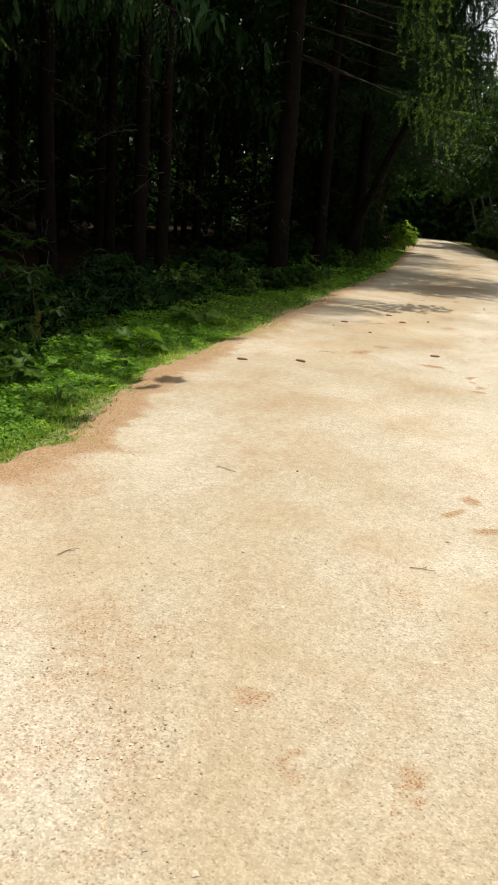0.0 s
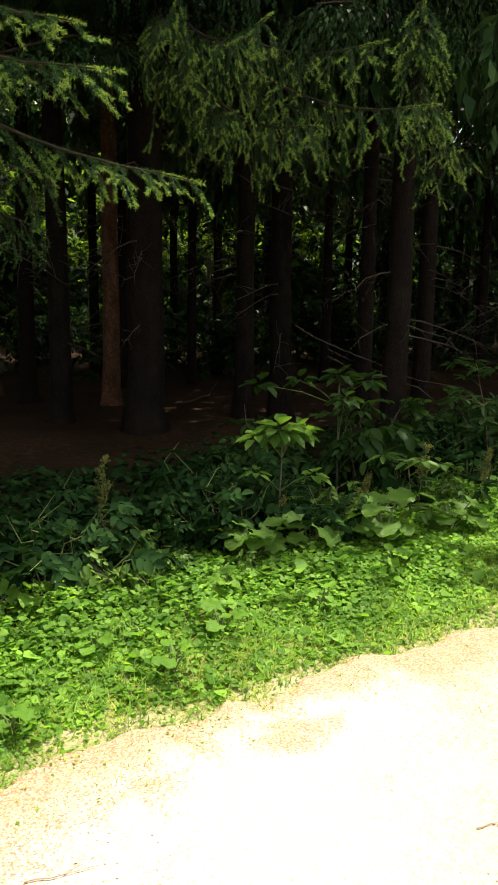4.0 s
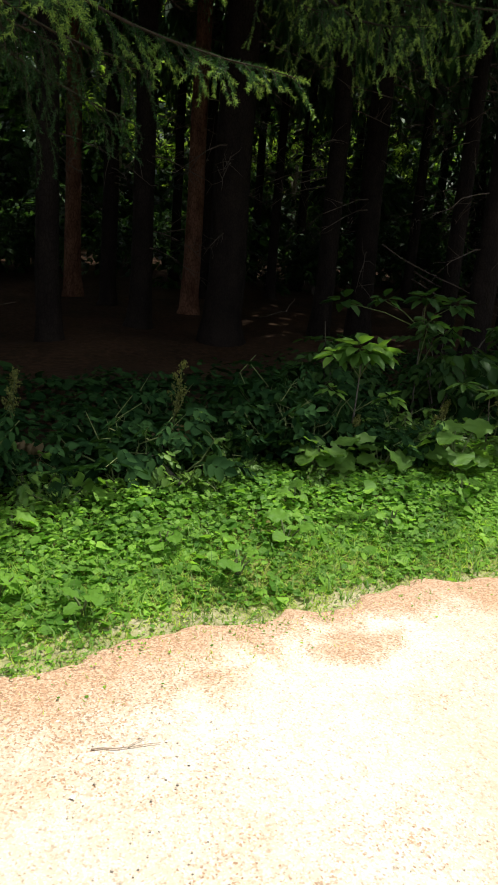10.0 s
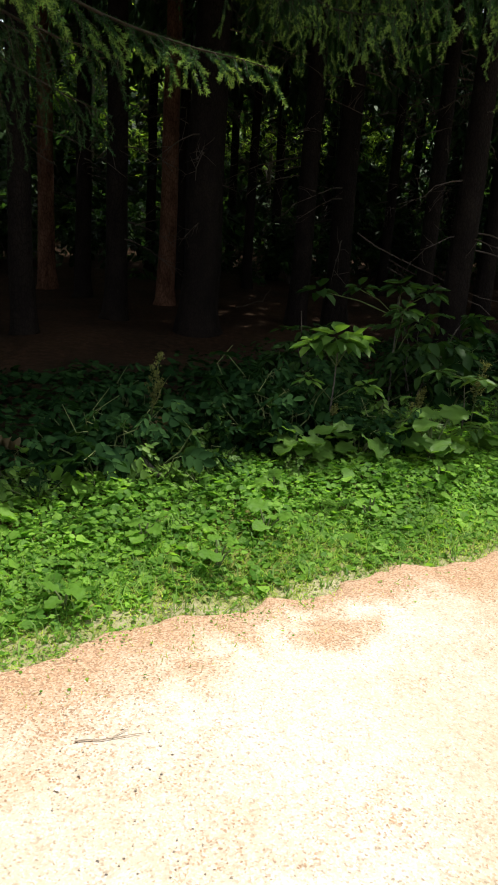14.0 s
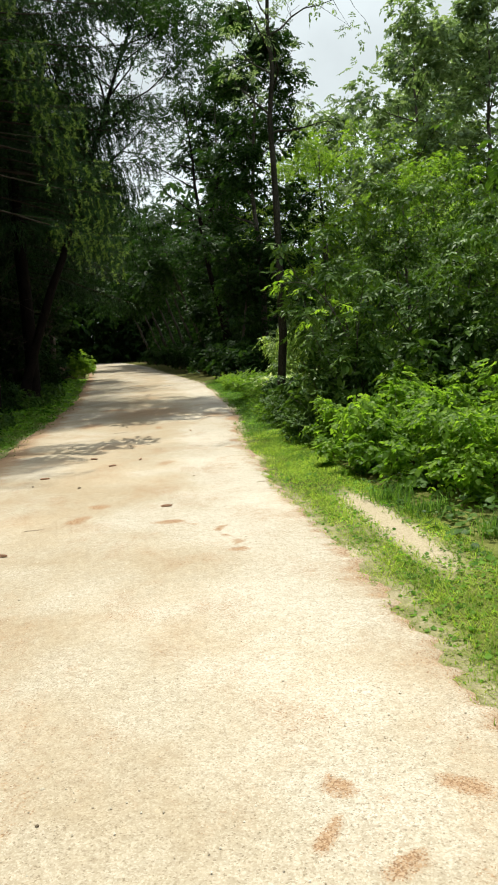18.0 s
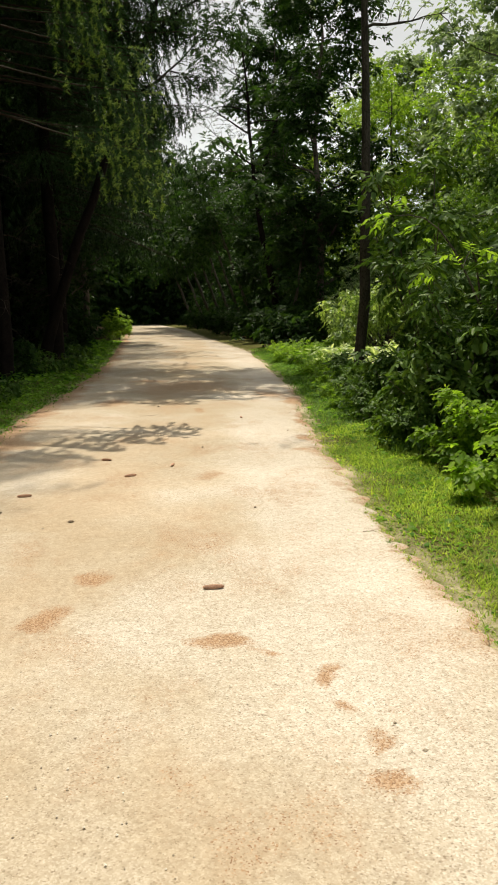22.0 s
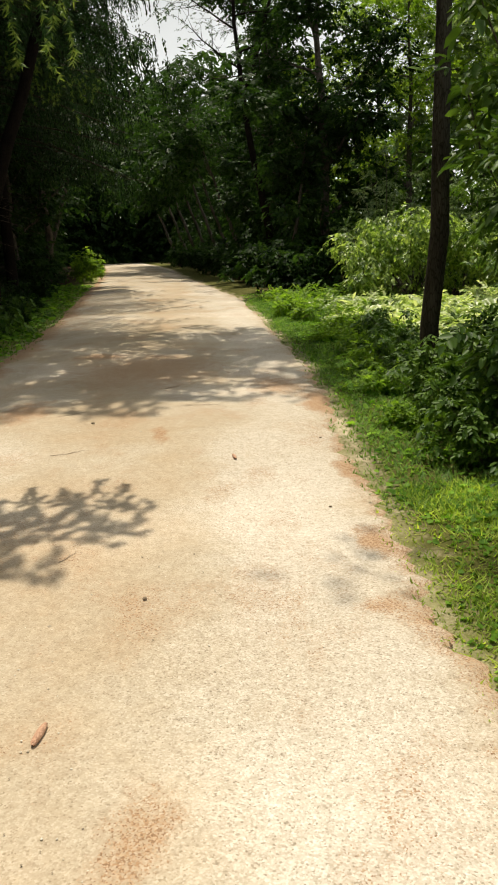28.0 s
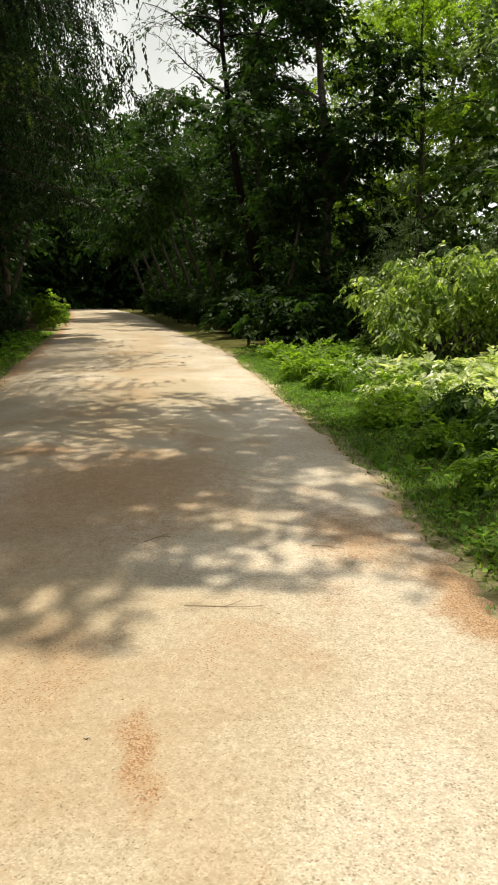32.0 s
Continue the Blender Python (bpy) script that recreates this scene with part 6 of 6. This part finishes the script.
# ---- small things on the gravel ----
def pebbles():
    r = np.random.default_rng(8)
    n = 9000
    y = 0.2 + 17 * r.random(n) ** 1.5
    f = r.random(n)
    x = left_rim(y) + 0.05 + (right_rim(y) - left_rim(y)) * f
    s = 0.002 + 0.004 * r.random(n) ** 3
    big = r.random(n) < 0.012
    s[big] *= 2.2
    base = np.array([(1, 0, 0), (-1, 0, 0), (0, 1, 0), (0, -1, 0), (0, 0, 0.45), (0, 0, -0.5)], float)
    tri = np.array([(0, 2, 4), (2, 1, 4), (1, 3, 4), (3, 0, 4), (2, 0, 5), (1, 2, 5), (3, 1, 5), (0, 3, 5)])
    u = (x - left_rim(y)) / (right_rim(y) - left_rim(y))
    z = 0.004 + 0.028 * (1 - (2 * u - 1) ** 2) - 0.012 * np.exp(-((x - 0.1) / 0.25) ** 2) - 0.012 * np.exp(-((x + 1.5) / 0.25) ** 2) + 0.001
    V = base[None] * (s[:, None, None] * r.uniform(0.6, 1.4, (n, 6, 3))) + np.column_stack([x, y, z])[:, None]
    F = tri[None] + (np.arange(n) * 6)[:, None, None]
    tagged(new("pebbles", mesh_np("pebbles", V.reshape(-1, 3), F.reshape(-1, 3), M_STONE, False)), "loose pale limestone chips on the road", "gravel", kind="stuff")


pebbles()


def road_z(x, y):
    u = (x - float(left_rim(y)) + 0.06) / (float(right_rim(y)) - float(left_rim(y)) + 0.11)
    return 0.004 + 0.028 * (1 - (2 * u - 1) ** 2) - 0.012 * math.exp(-((x - 0.1) / 0.25) ** 2) - 0.012 * math.exp(-((x + 1.5) / 0.25) ** 2) + 0.006 * math.sin(x * 3.1 + y * 0.7) * math.sin(y * 1.9 + x)


def cone_thing():
    """A spruce cone lying along x, with overlapping scales."""
    e = thing("spruce_cone", 0, 0, 0, "brown spruce cone lying on the gravel", "cone", "spruce cones on the road")
    k = np.arange(150)
    f = k / 150
    a = k * 2.39996
    rad = 0.016 * np.sin(np.pi * (0.10 + 0.86 * f)) ** 0.7
    P = np.column_stack([-0.060 + 0.120 * f, np.cos(a) * rad * 0.75, np.sin(a) * rad * 0.75 + 0.016])
    N = np.column_stack([np.zeros(150), np.cos(a), np.sin(a)])
    D = np.column_stack([np.full(150, 1.0), np.cos(a) * 0.42, np.sin(a) * 0.42])
    part("scale_cover", mesh_np("scale_cover", *leaves(P, D, N, np.full(150, 0.019), np.full(150, 0.017), 0.0, 0.15), M_CONE), e)
    t = np.linspace(0, 1, 10)
    part("core", mesh_np("core", *tube(np.column_stack([-0.062 + 0.124 * t, 0 * t, 0 * t + 0.016]), 0.0145 * np.sin(np.pi * (0.06 + 0.9 * t)) ** 0.7, 10), M_CONE), e)
    return e


cone = cone_thing()
# the last one stands in for a flat brown-grey dead leaf
CONES = [(-0.33, 8.18, 5), (-2.17, 6.42, 8), (-1.62, 6.77, -12), (-1.11, 11.07, 30), (-1.45, 11.9, -20), (-0.75, 11.5, 80), (-1.9, 10.4, 15), (0.01, 14.84, 98)]
for i, (x, y, a) in enumerate(CONES):
    ob = cone if i == 0 else copy_thing(cone, pose(0, 0, 0))
    ob.matrix_basis = pose(x, y, road_z(x, y) - 0.002, 0, 0, a) @ Matrix.Diagonal((0.85, 0.85, 0.8, 1))


def clod(x, y, s, seed, label, name="dirt_clod"):
    r = np.random.default_rng(seed)
    bm = bmesh.new()
    bmesh.ops.create_icosphere(bm, subdivisions=2, radius=1)
    for v in bm.verts:
        d = v.co.normalized()
        v.co = d * (0.8 + 0.35 * noise.noise(d * 1.7 + Vector((seed, 0, 0))) + 0.12 * noise.noise(d * 5))
        v.co.x *= 1.3
        v.co.z *= 0.55
    me = bpy.data.meshes.new(name)
    bm.to_mesh(me)
    bm.free()
    me.materials.append(M_CLOD)
    ob = tagged(new(name, me), label, "clod", "clods on the road")
    ob.matrix_basis = pose(x, y, road_z(x, y) + s * 0.3, 0, 0, seed * 57) @ Matrix.Diagonal((s, s, s, 1))


# the first one stands in for a small dark stick
for n, (x, y, s) in enumerate(((-0.02, 9.9, 0.012), (-1.26, 16.2, 0.022), (0.56, 13.65, 0.012), (0.74, 15.34, 0.012), (-0.48, 12.49, 0.014), (-0.67, 3.18, 0.008), (-1.36, 9.6, 0.02), (-1.95, 9.9, 0.016))):
    clod(x, y, s, n + 1, "small dark clod of earth on the gravel")


def twig(x, y, ln, a, seed):
    r = np.random.default_rng(seed)
    p = wander((-ln / 2, 0, 0.004), (1, 0, 0), ln, 6, 0.18, r)
    p[:, 2] = 0.005
    e = thing("twig", x, y, road_z(x, y), "thin dry twig lying on the road", "twig", "twigs on the road")
    part("stem", mesh_np("stem", *tube(p, np.linspace(0.0026, 0.0011, 7), 5), M_STICK), e)
    q = wander(p[3], (0.8, r.choice([-0.7, 0.7]), 0), ln * 0.3, 3, 0.1, r)
    q[:, 2] = 0.005
    part("side_twig", mesh_np("side_twig", *tube(q, [0.002, 0.0018, 0.0015, 0.001], 4), M_STICK), e)
    e.rotation_euler = (0, 0, radians(a))


for n, (x, y, ln, a) in enumerate(((-1.905, 0.465, 0.22, 75), (-1.29, 15.13, 0.30, 15), (-1.53, 16.67, 0.35, 30), (-0.25, 16.8, 0.40, -8), (-1.5, 7.6, 0.18, 10), (-1.05, 3.0, 0.16, 5), (0.75, 9.2, 0.14, -10), (0.2, 2.2, 0.12, 20), (-0.9, 13.0, 0.16, 40), (-1.3, 1.6, 0.12, 70), (0.4, 17.6, 0.2, -20), (-0.6, 17.9, 0.25, 50))):
    twig(x, y, ln, a, 600 + n)
# bare fallen sticks leaning in the stand
for n, (x, y, z, ln, a, b) in enumerate(((-6.9, 7.4, 0.55, 2.2, 20, -28), (-7.1, 7.1, 0.7, 2.4, 35, -35), (-7.6, 7.8, 0.5, 2.0, 5, -24), (-10.5, 6.6, 0.12, 2.6, 140, -4), (-9.9, 5.3, 0.10, 3.0, 160, -3))):
    r = np.random.default_rng(700 + n)
    p = wander((-ln / 2, 0, 0), (1, 0, 0), ln, 8, 0.14, r)
    ob = tagged(new("fallen_branch", mesh_np("fallen_branch", *tube(p, np.linspace(0.011, 0.004, 9), 6, 0.05), M_TWIG)), "dead grey branch fallen among the spruces", "branch", "fallen branches")
    ob.matrix_basis = pose(x, y, z, 0, -b, a)


def broken_branch(x, y):
    """A short broken end of a branch sticking up out of the weeds."""
    e = thing("broken_branch", x, y, 0.0, "broken pale-barked branch sticking out of the weeds", "branch")
    main = np.array([(0.02, 0.03, -0.03), (-0.04, -0.03, 0.06), (-0.09, -0.08, 0.12), (-0.14, -0.14, 0.19), (-0.19, -0.20, 0.235)])
    part("stem", mesh_np("stem", *tube(main, [0.021, 0.020, 0.016, 0.015, 0.009], 8, 0.12), M_BARK), e)
    fork = np.array([(-0.14, -0.14, 0.19), (-0.15, -0.12, 0.24), (-0.165, -0.10, 0.29), (-0.165, -0.08, 0.345)])
    part("side_twig", mesh_np("side_twig", *tube(fork, [0.011, 0.009, 0.007, 0.003], 6, 0.1), M_BARK), e)


broken_branch(-3.74, 1.62)
